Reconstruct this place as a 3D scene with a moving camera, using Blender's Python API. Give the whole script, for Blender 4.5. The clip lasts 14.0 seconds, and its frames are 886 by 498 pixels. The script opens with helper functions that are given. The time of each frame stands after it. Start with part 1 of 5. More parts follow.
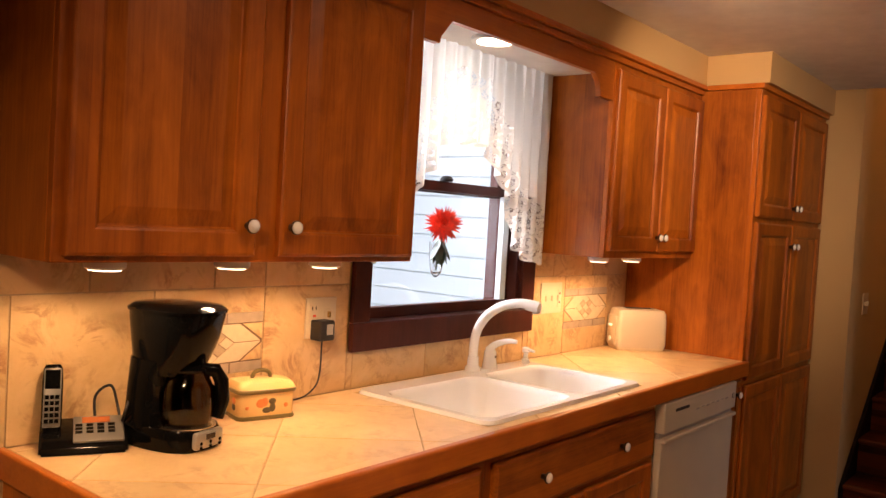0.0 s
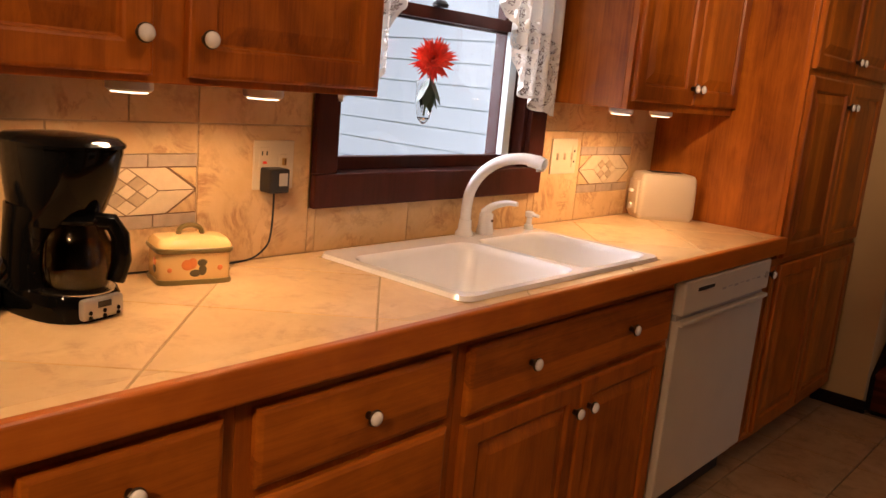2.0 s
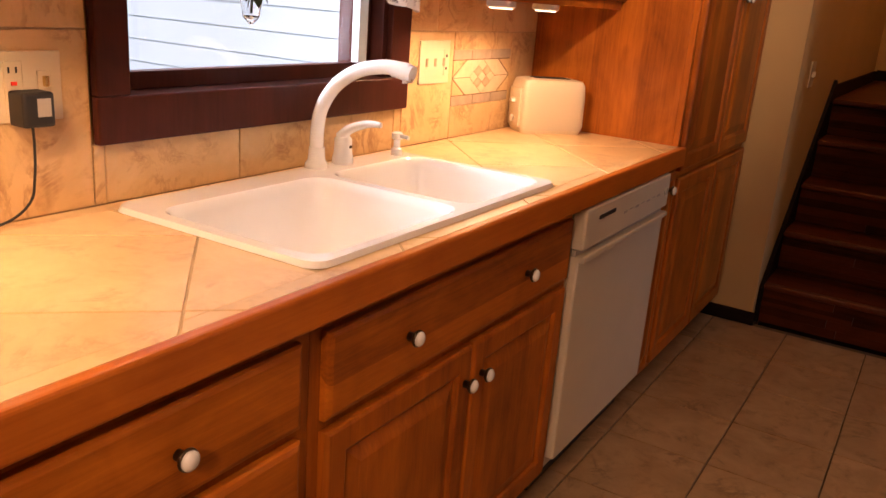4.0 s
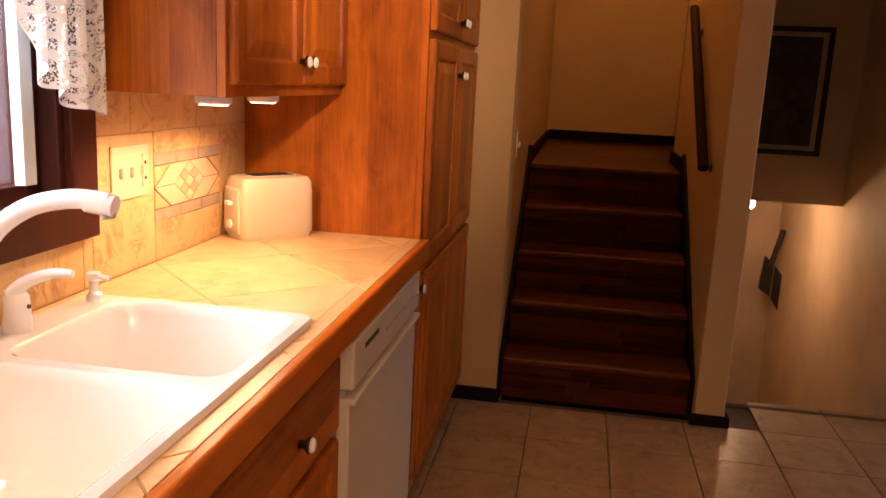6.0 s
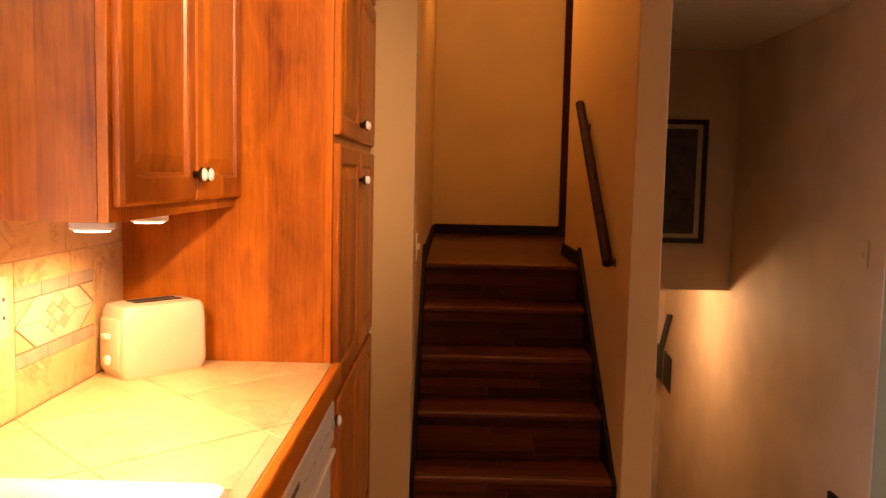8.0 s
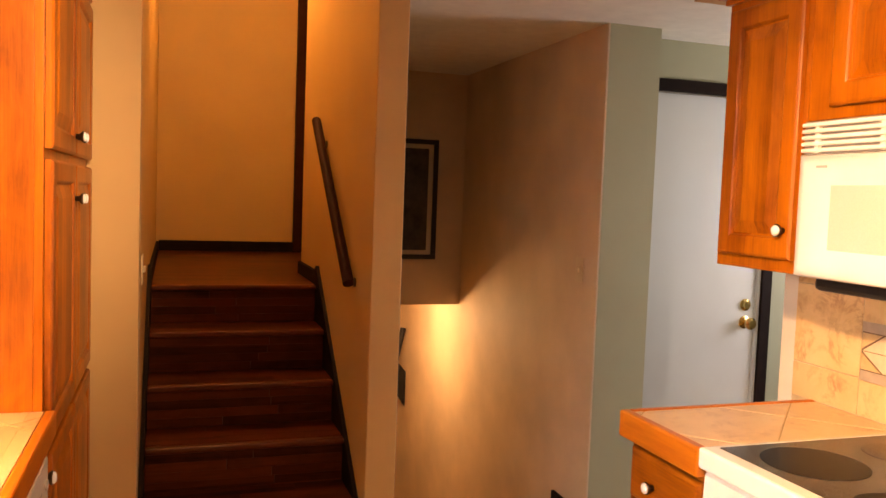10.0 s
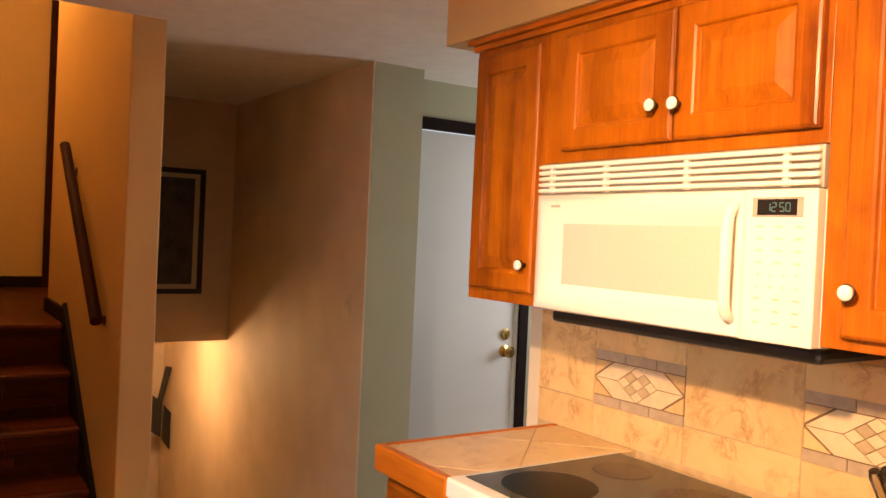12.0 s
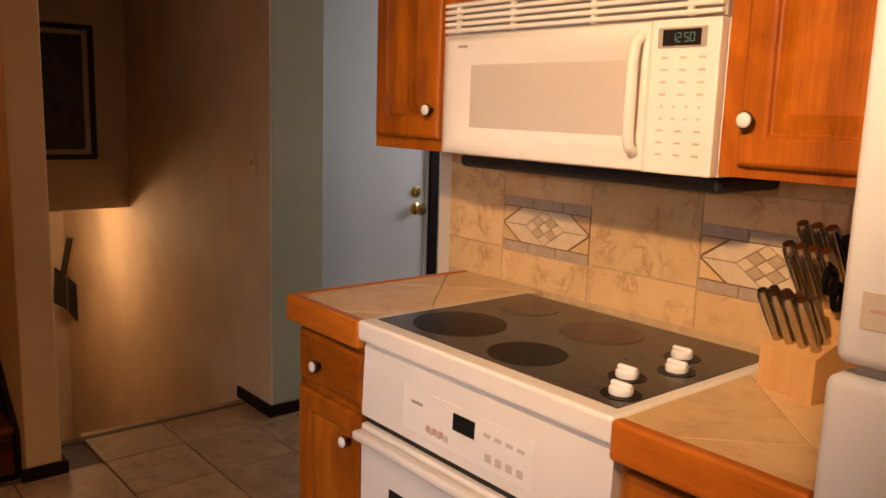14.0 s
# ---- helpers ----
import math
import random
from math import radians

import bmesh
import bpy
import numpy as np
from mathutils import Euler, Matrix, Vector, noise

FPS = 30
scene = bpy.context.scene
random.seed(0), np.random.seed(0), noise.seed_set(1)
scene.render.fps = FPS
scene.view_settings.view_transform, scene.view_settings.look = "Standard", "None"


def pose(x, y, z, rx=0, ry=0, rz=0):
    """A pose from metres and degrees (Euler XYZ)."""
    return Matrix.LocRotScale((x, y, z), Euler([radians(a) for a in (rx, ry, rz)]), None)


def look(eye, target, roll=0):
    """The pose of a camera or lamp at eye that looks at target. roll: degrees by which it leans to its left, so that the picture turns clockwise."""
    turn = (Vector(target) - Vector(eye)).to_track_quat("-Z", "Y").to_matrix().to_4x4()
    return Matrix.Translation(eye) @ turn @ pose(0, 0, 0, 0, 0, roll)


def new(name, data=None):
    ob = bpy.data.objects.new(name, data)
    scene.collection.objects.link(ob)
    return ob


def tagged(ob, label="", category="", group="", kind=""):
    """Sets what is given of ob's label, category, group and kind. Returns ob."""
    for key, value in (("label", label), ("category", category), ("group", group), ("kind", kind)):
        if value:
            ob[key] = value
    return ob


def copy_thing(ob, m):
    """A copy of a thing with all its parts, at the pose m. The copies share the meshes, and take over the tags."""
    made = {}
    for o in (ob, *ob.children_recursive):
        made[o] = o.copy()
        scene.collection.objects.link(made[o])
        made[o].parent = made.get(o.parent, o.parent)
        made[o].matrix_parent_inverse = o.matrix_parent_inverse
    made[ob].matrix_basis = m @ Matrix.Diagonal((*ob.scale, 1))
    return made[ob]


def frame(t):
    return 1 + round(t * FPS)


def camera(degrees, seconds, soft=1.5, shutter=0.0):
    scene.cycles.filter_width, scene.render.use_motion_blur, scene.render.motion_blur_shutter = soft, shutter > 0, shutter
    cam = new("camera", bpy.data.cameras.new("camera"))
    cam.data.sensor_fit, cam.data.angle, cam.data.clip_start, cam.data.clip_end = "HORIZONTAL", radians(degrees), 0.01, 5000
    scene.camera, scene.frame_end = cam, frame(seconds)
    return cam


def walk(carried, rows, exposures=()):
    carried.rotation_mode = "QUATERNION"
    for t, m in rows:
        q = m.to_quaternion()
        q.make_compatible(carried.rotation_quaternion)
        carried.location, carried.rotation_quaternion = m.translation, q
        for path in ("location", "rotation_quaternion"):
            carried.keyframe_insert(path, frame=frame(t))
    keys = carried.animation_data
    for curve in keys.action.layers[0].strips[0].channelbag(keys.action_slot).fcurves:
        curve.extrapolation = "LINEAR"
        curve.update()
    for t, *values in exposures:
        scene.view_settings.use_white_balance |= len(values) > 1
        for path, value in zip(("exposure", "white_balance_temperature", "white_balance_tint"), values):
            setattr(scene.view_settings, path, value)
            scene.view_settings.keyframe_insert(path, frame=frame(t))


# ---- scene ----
cam = camera(57.0, 14.0)
PATH = [
    (0, (1.772, -0.296, 1.454), (0.509, 1.253, 1.381), 3.4),
    (0.5, (1.733, -0.196, 1.454), (0.487, 1.367, 1.384), 2.6),
    (1, (1.683, -0.048, 1.446), (0.466, 1.531, 1.291), 3.3),
    (1.5, (1.645, 0.043, 1.413), (0.387, 1.574, 1.14), 3.7),
    (2, (1.606, 0.11, 1.383), (0.331, 1.598, 0.979), 5.2),
    (2.5, (1.507, 0.219, 1.36), (0.244, 1.695, 0.881), 6.0),
    (3, (1.433, 0.323, 1.339), (0.241, 1.829, 0.782), 6.0),
    (3.2, (1.417, 0.346, 1.334), (0.278, 1.891, 0.771), 5.6),
    (5.3, (1.144, 0.787, 1.376), (0.558, 2.615, 0.814), 3.1),
    (5.5, (1.114, 0.807, 1.381), (0.649, 2.68, 0.858), 2.7),
    (6, (1.043, 0.826, 1.399), (0.732, 2.76, 0.997), 2.8),
    (6.5, (1.001, 0.84, 1.412), (0.769, 2.8, 1.087), 2.0),
    (7, (0.976, 0.891, 1.427), (0.776, 2.866, 1.183), 0.7),
    (7.2, (0.96, 0.929, 1.423), (0.786, 2.91, 1.21), 0.9),
    (9.3, (0.852, 1.122, 1.465), (1.249, 3.077, 1.313), 1.4),
    (9.5, (0.862, 1.128, 1.464), (1.341, 3.065, 1.32), 1.8),
    (10, (0.865, 1.138, 1.466), (1.498, 3.031, 1.337), 2.1),
    (10.5, (0.878, 1.138, 1.474), (1.619, 2.993, 1.37), 1.9),
    (11, (0.904, 1.143, 1.472), (1.761, 2.949, 1.395), 2.3),
    (11.5, (0.925, 1.139, 1.474), (1.899, 2.885, 1.426), 2.4),
    (12, (0.941, 1.115, 1.478), (2.043, 2.783, 1.448), 2.6),
    (12.5, (0.948, 1.11, 1.473), (2.166, 2.696, 1.43), 2.1),
    (13, (0.958, 1.108, 1.46), (2.258, 2.623, 1.351), 2.2),
    (13.5, (0.966, 1.111, 1.438), (2.254, 2.624, 1.206), 1.6),
    (14, (0.964, 1.123, 1.415), (2.229, 2.635, 1.076), 1.8),
]
EXPOSURES = [(0.0, -0.15, 6650, 25), (0.5, -0.45, 6650, 24), (1.0, -0.62, 6650, 24), (2.0, -0.55, 6650, 27), (3.0, -0.22, 6650, 30), (5.5, 0.1, 6700, 33), (7.0, 0.35, 6950, 33), (9.5, 1.3, 8400, 29), (10.5, 1.25, 7800, 25), (12.5, 0.85, 7600, 23), (13.0, 0.6, 7500, 23), (13.5, 0.22, 7200, 26), (14.0, 0.1, 7100, 26)]
walk(cam, [(t, look(eye, target, roll)) for t, eye, target, roll in PATH], EXPOSURES)

# ---- world, lights ----
world = bpy.data.worlds.new("sky")
scene.world = world
world.use_nodes = True
wn = world.node_tree.nodes
sky = wn.new("ShaderNodeTexSky")
sky.sky_type, sky.sun_disc = "NISHITA", False
sky.sun_elevation, sky.sun_rotation = radians(48), radians(120)
world.node_tree.links.new(sky.outputs[0], wn["Background"].inputs[0])
wn["Background"].inputs[1].default_value = 0.15


def lamp(name, kind, power, colour, m, size=0.1, spot=None, blend=0.6, spread=180):
    data = bpy.data.lights.new(name, kind)
    data.energy, data.color = power, colour
    if kind == "AREA":
        data.shape, data.size, data.spread = "DISK", size, radians(spread)
    elif kind == "SUN":
        data.angle = size
    else:
        data.shadow_soft_size = size
    if kind == "SPOT":
        data.spot_size, data.spot_blend = radians(spot), blend
    ob = new(name, data)
    ob.matrix_world = m
    return ob


WARM = (1.0, 0.66, 0.33)
lamp("sun", "SUN", 3.8, (1.0, 0.97, 0.92), look((-3, -2, 6), (-2.2, 3.3, 1)), radians(12))
PUCKS = [(0.25, 0.525), (0.25, 0.825), (0.25, 1.105), (0.25, 2.52), (0.25, 2.80)]
for px, py in PUCKS:
    lamp("puck_lamp", "SPOT", 9.0, WARM, look((px - 0.02, py, 1.312), (px - 0.03, py, 0.9)), 0.025, 155, 0.5)
lamp("sink_lamp", "SPOT", 12.0, WARM, look((0.222, 1.80, 2.012), (0.20, 1.80, 0)), 0.05, 130, 0.6)
CEILING_LAMPS = [(1.05, 1.0), (1.55, -0.9)]
# unseen spots added to brighten the range and the pantry, and the dining lamp behind
lamp("added_spot", "SPOT", 142.0, (1.0, 0.68, 0.36), look((0.85, 1.5, 2.15), (2.6, 2.25, 1.3)), 0.05, 62, 0.9)
lamp("added_spot", "SPOT", 150.0, (1.0, 0.72, 0.42), look((1.25, 1.55, 2.16), (0.38, 3.25, 1.78)), 0.05, 50, 0.9)
lamp("kitchen_lamp", "AREA", 5.5, (1.0, 0.70, 0.42), look((1.05, 1.0, 2.19), (1.1, 1.3, 0)), 0.22, spread=160)
lamp("dining_lamp", "AREA", 9.0, (1.0, 0.64, 0.33), look((1.55, -0.9, 2.19), (0.58, 1.0, 0.6)), 0.25, spread=66)
lamp("stair_lamp", "POINT", 21.0, (1.0, 0.58, 0.20), pose(1.2, 5.9, 3.25), 0.1)
lamp("lower_lamp", "POINT", 9.5, (1.0, 0.64, 0.30), pose(2.17, 6.45, 0.62), 0.05)
lamp("entry_daylight", "AREA", 10.0, (0.86, 0.93, 1.0), look((4.72, 3.75, 1.45), (2.6, 4.0, 2.1)), 0.9)
lamp("window_daylight", "AREA", 42.0, (0.88, 0.96, 1.0), look((-1.0, 1.42, 1.75), (2.05, 2.3, 0.8)), 0.6)


# ---- materials ----
def nodes_of(name):
    m = bpy.data.materials.new(name)
    m.use_nodes = True
    t = m.node_tree
    return m, t, t.nodes["Principled BSDF"]


def coords(t, scale, rot=(0, 0, 0)):
    tc = t.nodes.new("ShaderNodeTexCoord")
    mp = t.nodes.new("ShaderNodeMapping")
    mp.inputs["Scale"].default_value = scale
    mp.inputs["Rotation"].default_value = rot
    t.links.new(tc.outputs["Object"], mp.inputs["Vector"])
    return mp.outputs[0]


def tex_noise(t, vec, scale, detail=4, rough=0.55, dist=0.0):
    n = t.nodes.new("ShaderNodeTexNoise")
    n.inputs["Scale"].default_value, n.inputs["Detail"].default_value = scale, detail
    n.inputs["Roughness"].default_value, n.inputs["Distortion"].default_value = rough, dist
    t.links.new(vec, n.inputs["Vector"])
    return n.outputs["Fac"]


def ramp(t, fac, stops):
    r = t.nodes.new("ShaderNodeValToRGB")
    e = r.color_ramp.elements
    while len(e) < len(stops):
        e.new(0.5)
    for k, (p, c) in enumerate(stops):
        e[k].position, e[k].color = p, (*c, 1) if len(c) == 3 else c
    t.links.new(fac, r.inputs["Fac"])
    return r.outputs["Color"]


def mix(t, a, b, fac, kind="MIX"):
    n = t.nodes.new("ShaderNodeMix")
    n.data_type, n.blend_type = "RGBA", kind
    for sock, v in ((n.inputs["Factor"], fac), (n.inputs["A"], a), (n.inputs["B"], b)):
        if hasattr(v, "links"):
            t.links.new(v, sock)
        else:
            sock.default_value = v if isinstance(v, float) else (*v, 1)
    return n.outputs["Result"]


def maths(t, op, a, b=0.0):
    n = t.nodes.new("ShaderNodeMath")
    n.operation = op
    for k, v in enumerate((a, b)):
        if hasattr(v, "links"):
            t.links.new(v, n.inputs[k])
        else:
            n.inputs[k].default_value = v
    return n.outputs[0]


def bump(t, bsdf, height, strength, dist=0.002):
    b = t.nodes.new("ShaderNodeBump")
    b.inputs["Strength"].default_value, b.inputs["Distance"].default_value = strength, dist
    t.links.new(height, b.inputs["Height"])
    t.links.new(b.outputs[0], bsdf.inputs["Normal"])


def rand_obj(t):
    return t.nodes.new("ShaderNodeObjectInfo").outputs["Random"]


def wood(name, light, dark, axis="z", board=0.085, rough=0.4, spread=0.24, coat=0.08, spec=0.25):
    """Stained boards glued side by side, grain along an axis."""
    m, t, b = nodes_of(name)
    along = {"x": (1.2, 26, 26), "y": (26, 1.2, 26), "z": (26, 26, 1.2)}[axis]
    vec = coords(t, along)
    fine = tex_noise(t, vec, 5.0, 7, 0.7, 0.5)
    broad = tex_noise(t, coords(t, tuple(0.16 * v for v in along)), 2.2, 3, 0.5, 1.2)
    sep = t.nodes.new("ShaderNodeSeparateXYZ")
    tc = t.nodes.new("ShaderNodeTexCoord")
    t.links.new(tc.outputs["Object"], sep.inputs[0])
    across = maths(t, "ADD", sep.outputs["Y" if axis == "z" else "Z"], sep.outputs["Y" if axis == "x" else "X"])
    cell = maths(t, "FLOOR", maths(t, "DIVIDE", maths(t, "ADD", across, maths(t, "MULTIPLY", rand_obj(t), 3.0)), board))
    wh = t.nodes.new("ShaderNodeTexWhiteNoise")
    wh.noise_dimensions = "1D"
    t.links.new(cell, wh.inputs["W"])
    cloud = tex_noise(t, coords(t, tuple(0.10 * v if v > 5 else 1.6 for v in along)), 2.6, 4, 0.55, 1.6)
    tone = maths(t, "ADD", maths(t, "MULTIPLY", wh.outputs["Value"], spread), maths(t, "MULTIPLY", broad, 0.5))
    tone = maths(t, "ADD", tone, maths(t, "MULTIPLY", cloud, 0.55))
    tone = maths(t, "ADD", tone, maths(t, "MULTIPLY", fine, 0.55))
    tone = maths(t, "ADD", tone, 0.31 - 0.5 * spread)
    col = ramp(t, maths(t, "MULTIPLY", tone, 0.58), [(0.43, dark), (0.63, tuple(0.5 * (p + q) for p, q in zip(light, dark))), (0.84, light)])
    t.links.new(col, b.inputs["Base Color"])
    b.inputs["Roughness"].default_value = rough
    b.inputs["Coat Weight"].default_value, b.inputs["Coat Roughness"].default_value = coat, 0.22
    b.inputs["Specular IOR Level"].default_value = spec
    bump(t, b, fine, 0.12)
    return m


def plain(name, colour, rough=0.5, metal=0.0, vary=0.08, scale=8.0, relief=0.05, coat=0.0):
    m, t, b = nodes_of(name)
    vec = coords(t, (1, 1, 1))
    n = tex_noise(t, vec, scale, 5)
    low = tuple(max(0, c * (1 - vary)) for c in colour)
    high = tuple(min(1, c * (1 + vary)) for c in colour)
    t.links.new(ramp(t, n, [(0.3, low), (0.7, high)]), b.inputs["Base Color"])
    b.inputs["Metallic"].default_value = metal
    r = t.nodes.new("ShaderNodeMapRange")
    t.links.new(tex_noise(t, vec, scale * 4, 3), r.inputs["Value"])
    r.inputs["To Min"].default_value, r.inputs["To Max"].default_value = rough * 0.85, min(1, rough * 1.15)
    t.links.new(r.outputs[0], b.inputs["Roughness"])
    b.inputs["Coat Weight"].default_value = coat
    if relief:
        bump(t, b, tex_noise(t, vec, scale * 12, 3), relief, 0.001)
    return m


def marble_tile(name, base, pale, vein, rough=0.3, vscale=5.0, strength=1.0):
    m, t, b = nodes_of(name)
    vec = coords(t, (1, 1, 1))
    off = t.nodes.new("ShaderNodeVectorMath")
    off.operation = "ADD"
    t.links.new(vec, off.inputs[0])
    comb = t.nodes.new("ShaderNodeCombineXYZ")
    r = rand_obj(t)
    for k in range(3):
        t.links.new(maths(t, "MULTIPLY", r, 7.0 + 3 * k), comb.inputs[k])
    t.links.new(comb.outputs[0], off.inputs[1])
    v = off.outputs[0]
    cloud = tex_noise(t, v, 7.0, 7, 0.68, 0.6)
    body = ramp(t, cloud, [(0.3, base), (0.72, pale)])
    ridge = maths(t, "ABSOLUTE", maths(t, "SUBTRACT", tex_noise(t, v, vscale, 7, 0.66, 1.6), 0.5))
    line = ramp(t, ridge, [(0.0, (1, 1, 1)), (0.07, (0, 0, 0))])
    patch = ramp(t, tex_noise(t, v, 9.0, 4, 0.65), [(0.46, (0, 0, 0)), (0.66, (1, 1, 1))])
    sp = maths(t, "MULTIPLY", maths(t, "MULTIPLY", line, patch), 0.75 * strength)
    col = mix(t, body, vein, sp)
    tone = maths(t, "ADD", maths(t, "MULTIPLY", r, 0.14), 0.92)
    hsv = t.nodes.new("ShaderNodeHueSaturation")
    t.links.new(col, hsv.inputs["Color"])
    t.links.new(tone, hsv.inputs["Value"])
    t.links.new(hsv.outputs[0], b.inputs["Base Color"])
    b.inputs["Roughness"].default_value = rough
    bump(t, b, tex_noise(t, v, 40, 4), 0.08, 0.001)
    return m


def glass_mat(name, tint=(1, 1, 1), rough=0.0):
    m, t, b = nodes_of(name)
    b.inputs["Base Color"].default_value = (*tint, 1)
    b.inputs["Transmission Weight"].default_value = 1.0
    b.inputs["Roughness"].default_value, b.inputs["IOR"].default_value = rough, 1.45
    return m


def glow(name, colour, power):
    m, t, b = nodes_of(name)
    b.inputs["Emission Color"].default_value = (*colour, 1)
    b.inputs["Emission Strength"].default_value = power
    b.inputs["Base Color"].default_value = (*colour, 1)
    return m


LIGHT_W, DARK_W = (0.58, 0.170, 0.011), (0.105, 0.0155, 0.0009)
M_WOOD = wood("cherry_upright", LIGHT_W, DARK_W, "z")
M_WOODY = wood("cherry_level", LIGHT_W, DARK_W, "y", 0.2)
M_FRAME = wood("cherry_face_frame", (0.53, 0.148, 0.009), (0.11, 0.0165, 0.0010), "z", 0.3, spread=0.22)
M_EDGE = wood("oak_counter_edge", (0.60, 0.175, 0.016), (0.27, 0.058, 0.005), "y", 0.4, 0.3, spread=0.15)
M_WINWOOD = wood("dark_window_wood", (0.085, 0.022, 0.014), (0.03, 0.008, 0.006), "z", 0.3, 0.4, spread=0.2, coat=0.0, spec=0.15)
M_STAIR = wood("dark_stair_plank", (0.125, 0.030, 0.010), (0.014, 0.004, 0.0022), "x", 0.09, 0.33, spread=0.45, coat=0.0, spec=0.05)
# stair wood made lighter, so the lamp's highlight on the nosings is in the colour
M_NOSE = wood("highlit_stair_nosing", (0.15, 0.036, 0.012), (0.05, 0.012, 0.004), "x", 0.3, 0.4, spread=0.3, coat=0.0, spec=0.16)
M_BLACKWOOD = wood("ebony_trim", (0.02, 0.012, 0.01), (0.008, 0.005, 0.005), "y", 0.3, 0.6, spread=0.2, coat=0.0, spec=0.05)
M_RAIL = wood("walnut_rail", (0.05, 0.013, 0.006), (0.015, 0.005, 0.003), "y", 0.3, 0.6, spread=0.2, coat=0.0, spec=0.06)
M_BLOCK = wood("beech_block", (0.62, 0.36, 0.14), (0.47, 0.25, 0.085), "z", 0.05, 0.4, spread=0.3)
M_WALL = plain("tan_wall_paint", (0.56, 0.37, 0.16), 0.62, vary=0.05, scale=2.2, relief=0.12)
M_WALLG = plain("sage_wall_paint", (0.34, 0.345, 0.24), 0.65, vary=0.05, scale=2.2, relief=0.12)
M_WALLT = plain("taupe_wall_paint", (0.62, 0.495, 0.36), 0.65, vary=0.13, scale=2.6, relief=0.2)
M_CEIL = plain("white_ceiling_texture", (0.74, 0.72, 0.67), 0.85, vary=0.06, scale=14, relief=0.5)
M_CTILE = marble_tile("beige_counter_tile", (0.62, 0.405, 0.19), (0.74, 0.535, 0.285), (0.40, 0.20, 0.085), 0.32, 4.0, 0.8)
M_STILE = marble_tile("beige_splash_tile", (0.60, 0.38, 0.165), (0.72, 0.50, 0.25), (0.34, 0.155, 0.058), 0.35, 7.0, 1.1)
M_FTILE = marble_tile("sand_floor_tile", (0.29, 0.175, 0.088), (0.44, 0.29, 0.16), (0.11, 0.058, 0.026), 0.3, 5.0, 0.9)
M_GROUT = plain("tan_grout", (0.50, 0.36, 0.20), 0.9, vary=0.12, scale=30, relief=0.2)
M_FGROUT = plain("brown_floor_grout", (0.15, 0.098, 0.056), 0.9, vary=0.15, scale=30, relief=0.2)
M_MOSD = plain("tan_mosaic_stone", (0.44, 0.32, 0.19), 0.55, vary=0.16, scale=40, relief=0.2)
M_MOSL = plain("cream_mosaic_stone", (0.64, 0.50, 0.32), 0.5, vary=0.08, scale=40, relief=0.15)
M_MOSB = plain("grey_brown_mosaic_bar", (0.40, 0.30, 0.21), 0.55, vary=0.14, scale=30, relief=0.2)
M_MGROUT = plain("brown_mosaic_grout", (0.17, 0.095, 0.045), 0.9, vary=0.12, scale=40, relief=0.2)
M_PORC = plain("white_porcelain", (0.82, 0.82, 0.81), 0.16, vary=0.02, relief=0.0, coat=0.4)
M_WPLAST = plain("white_plastic", (0.80, 0.78, 0.72), 0.32, vary=0.03, relief=0.03)
M_APPL = plain("white_enamel", (0.80, 0.78, 0.72), 0.25, vary=0.02, relief=0.02, coat=0.3)
M_COOLW = plain("cool_white_enamel", (0.70, 0.75, 0.79), 0.3, vary=0.02, relief=0.03)
M_DISHW = plain("bisque_enamel", (0.62, 0.55, 0.43), 0.3, vary=0.03, relief=0.02, coat=0.2)
M_ALMOND = plain("almond_plastic", (0.64, 0.53, 0.36), 0.35, vary=0.03, relief=0.03)
M_CREAM = plain("cream_plastic", (0.58, 0.48, 0.34), 0.38, vary=0.03, relief=0.03)
M_BLACK = plain("black_plastic", (0.0035, 0.0035, 0.0035), 0.09, vary=0.2, relief=0.02)
M_MATTEB = plain("matte_black", (0.012, 0.011, 0.011), 0.5, vary=0.2, relief=0.05)
M_CHROME = plain("brushed_steel", (0.62, 0.60, 0.56), 0.24, 1.0, vary=0.05, scale=30, relief=0.05)
M_BRONZE = plain("dark_bronze", (0.10, 0.07, 0.045), 0.35, 0.9, vary=0.2, relief=0.05)
M_BRASS = plain("polished_brass", (0.72, 0.50, 0.20), 0.18, 1.0, vary=0.06, relief=0.02)
M_COOK = plain("speckled_cooktop_glass", (0.060, 0.052, 0.043), 0.2, vary=0.4, scale=220, relief=0.0)
M_COOK.node_tree.nodes["Principled BSDF"].inputs["Specular IOR Level"].default_value = 0.2
M_BLACK.node_tree.nodes["Principled BSDF"].inputs["Specular IOR Level"].default_value = 0.12
M_BURN = plain("dark_burner_glass", (0.004, 0.003, 0.003), 0.3, vary=0.4, scale=160, relief=0.0)
M_BURNW = plain("brown_burner_glass", (0.075, 0.045, 0.028), 0.14, vary=0.4, scale=160, relief=0.0)
for dark_glass in (M_BURN, M_BURNW):
    dark_glass.node_tree.nodes["Principled BSDF"].inputs["Specular IOR Level"].default_value = 0.1
M_SCREEN = plain("dark_display", (0.012, 0.014, 0.016), 0.08, vary=0.1, relief=0.0)
M_MWWIN = plain("cream_perforated_window", (0.58, 0.53, 0.46), 0.22, vary=0.04, scale=260, relief=0.05)
# grey for prints and small parts, also for painted shade in two recesses
M_GREYP = plain("grey_print_and_shade", (0.36, 0.33, 0.29), 0.5, vary=0.1, relief=0.0)
M_FAINTP = plain("faint_print", (0.55, 0.50, 0.42), 0.5, vary=0.1, relief=0.0)
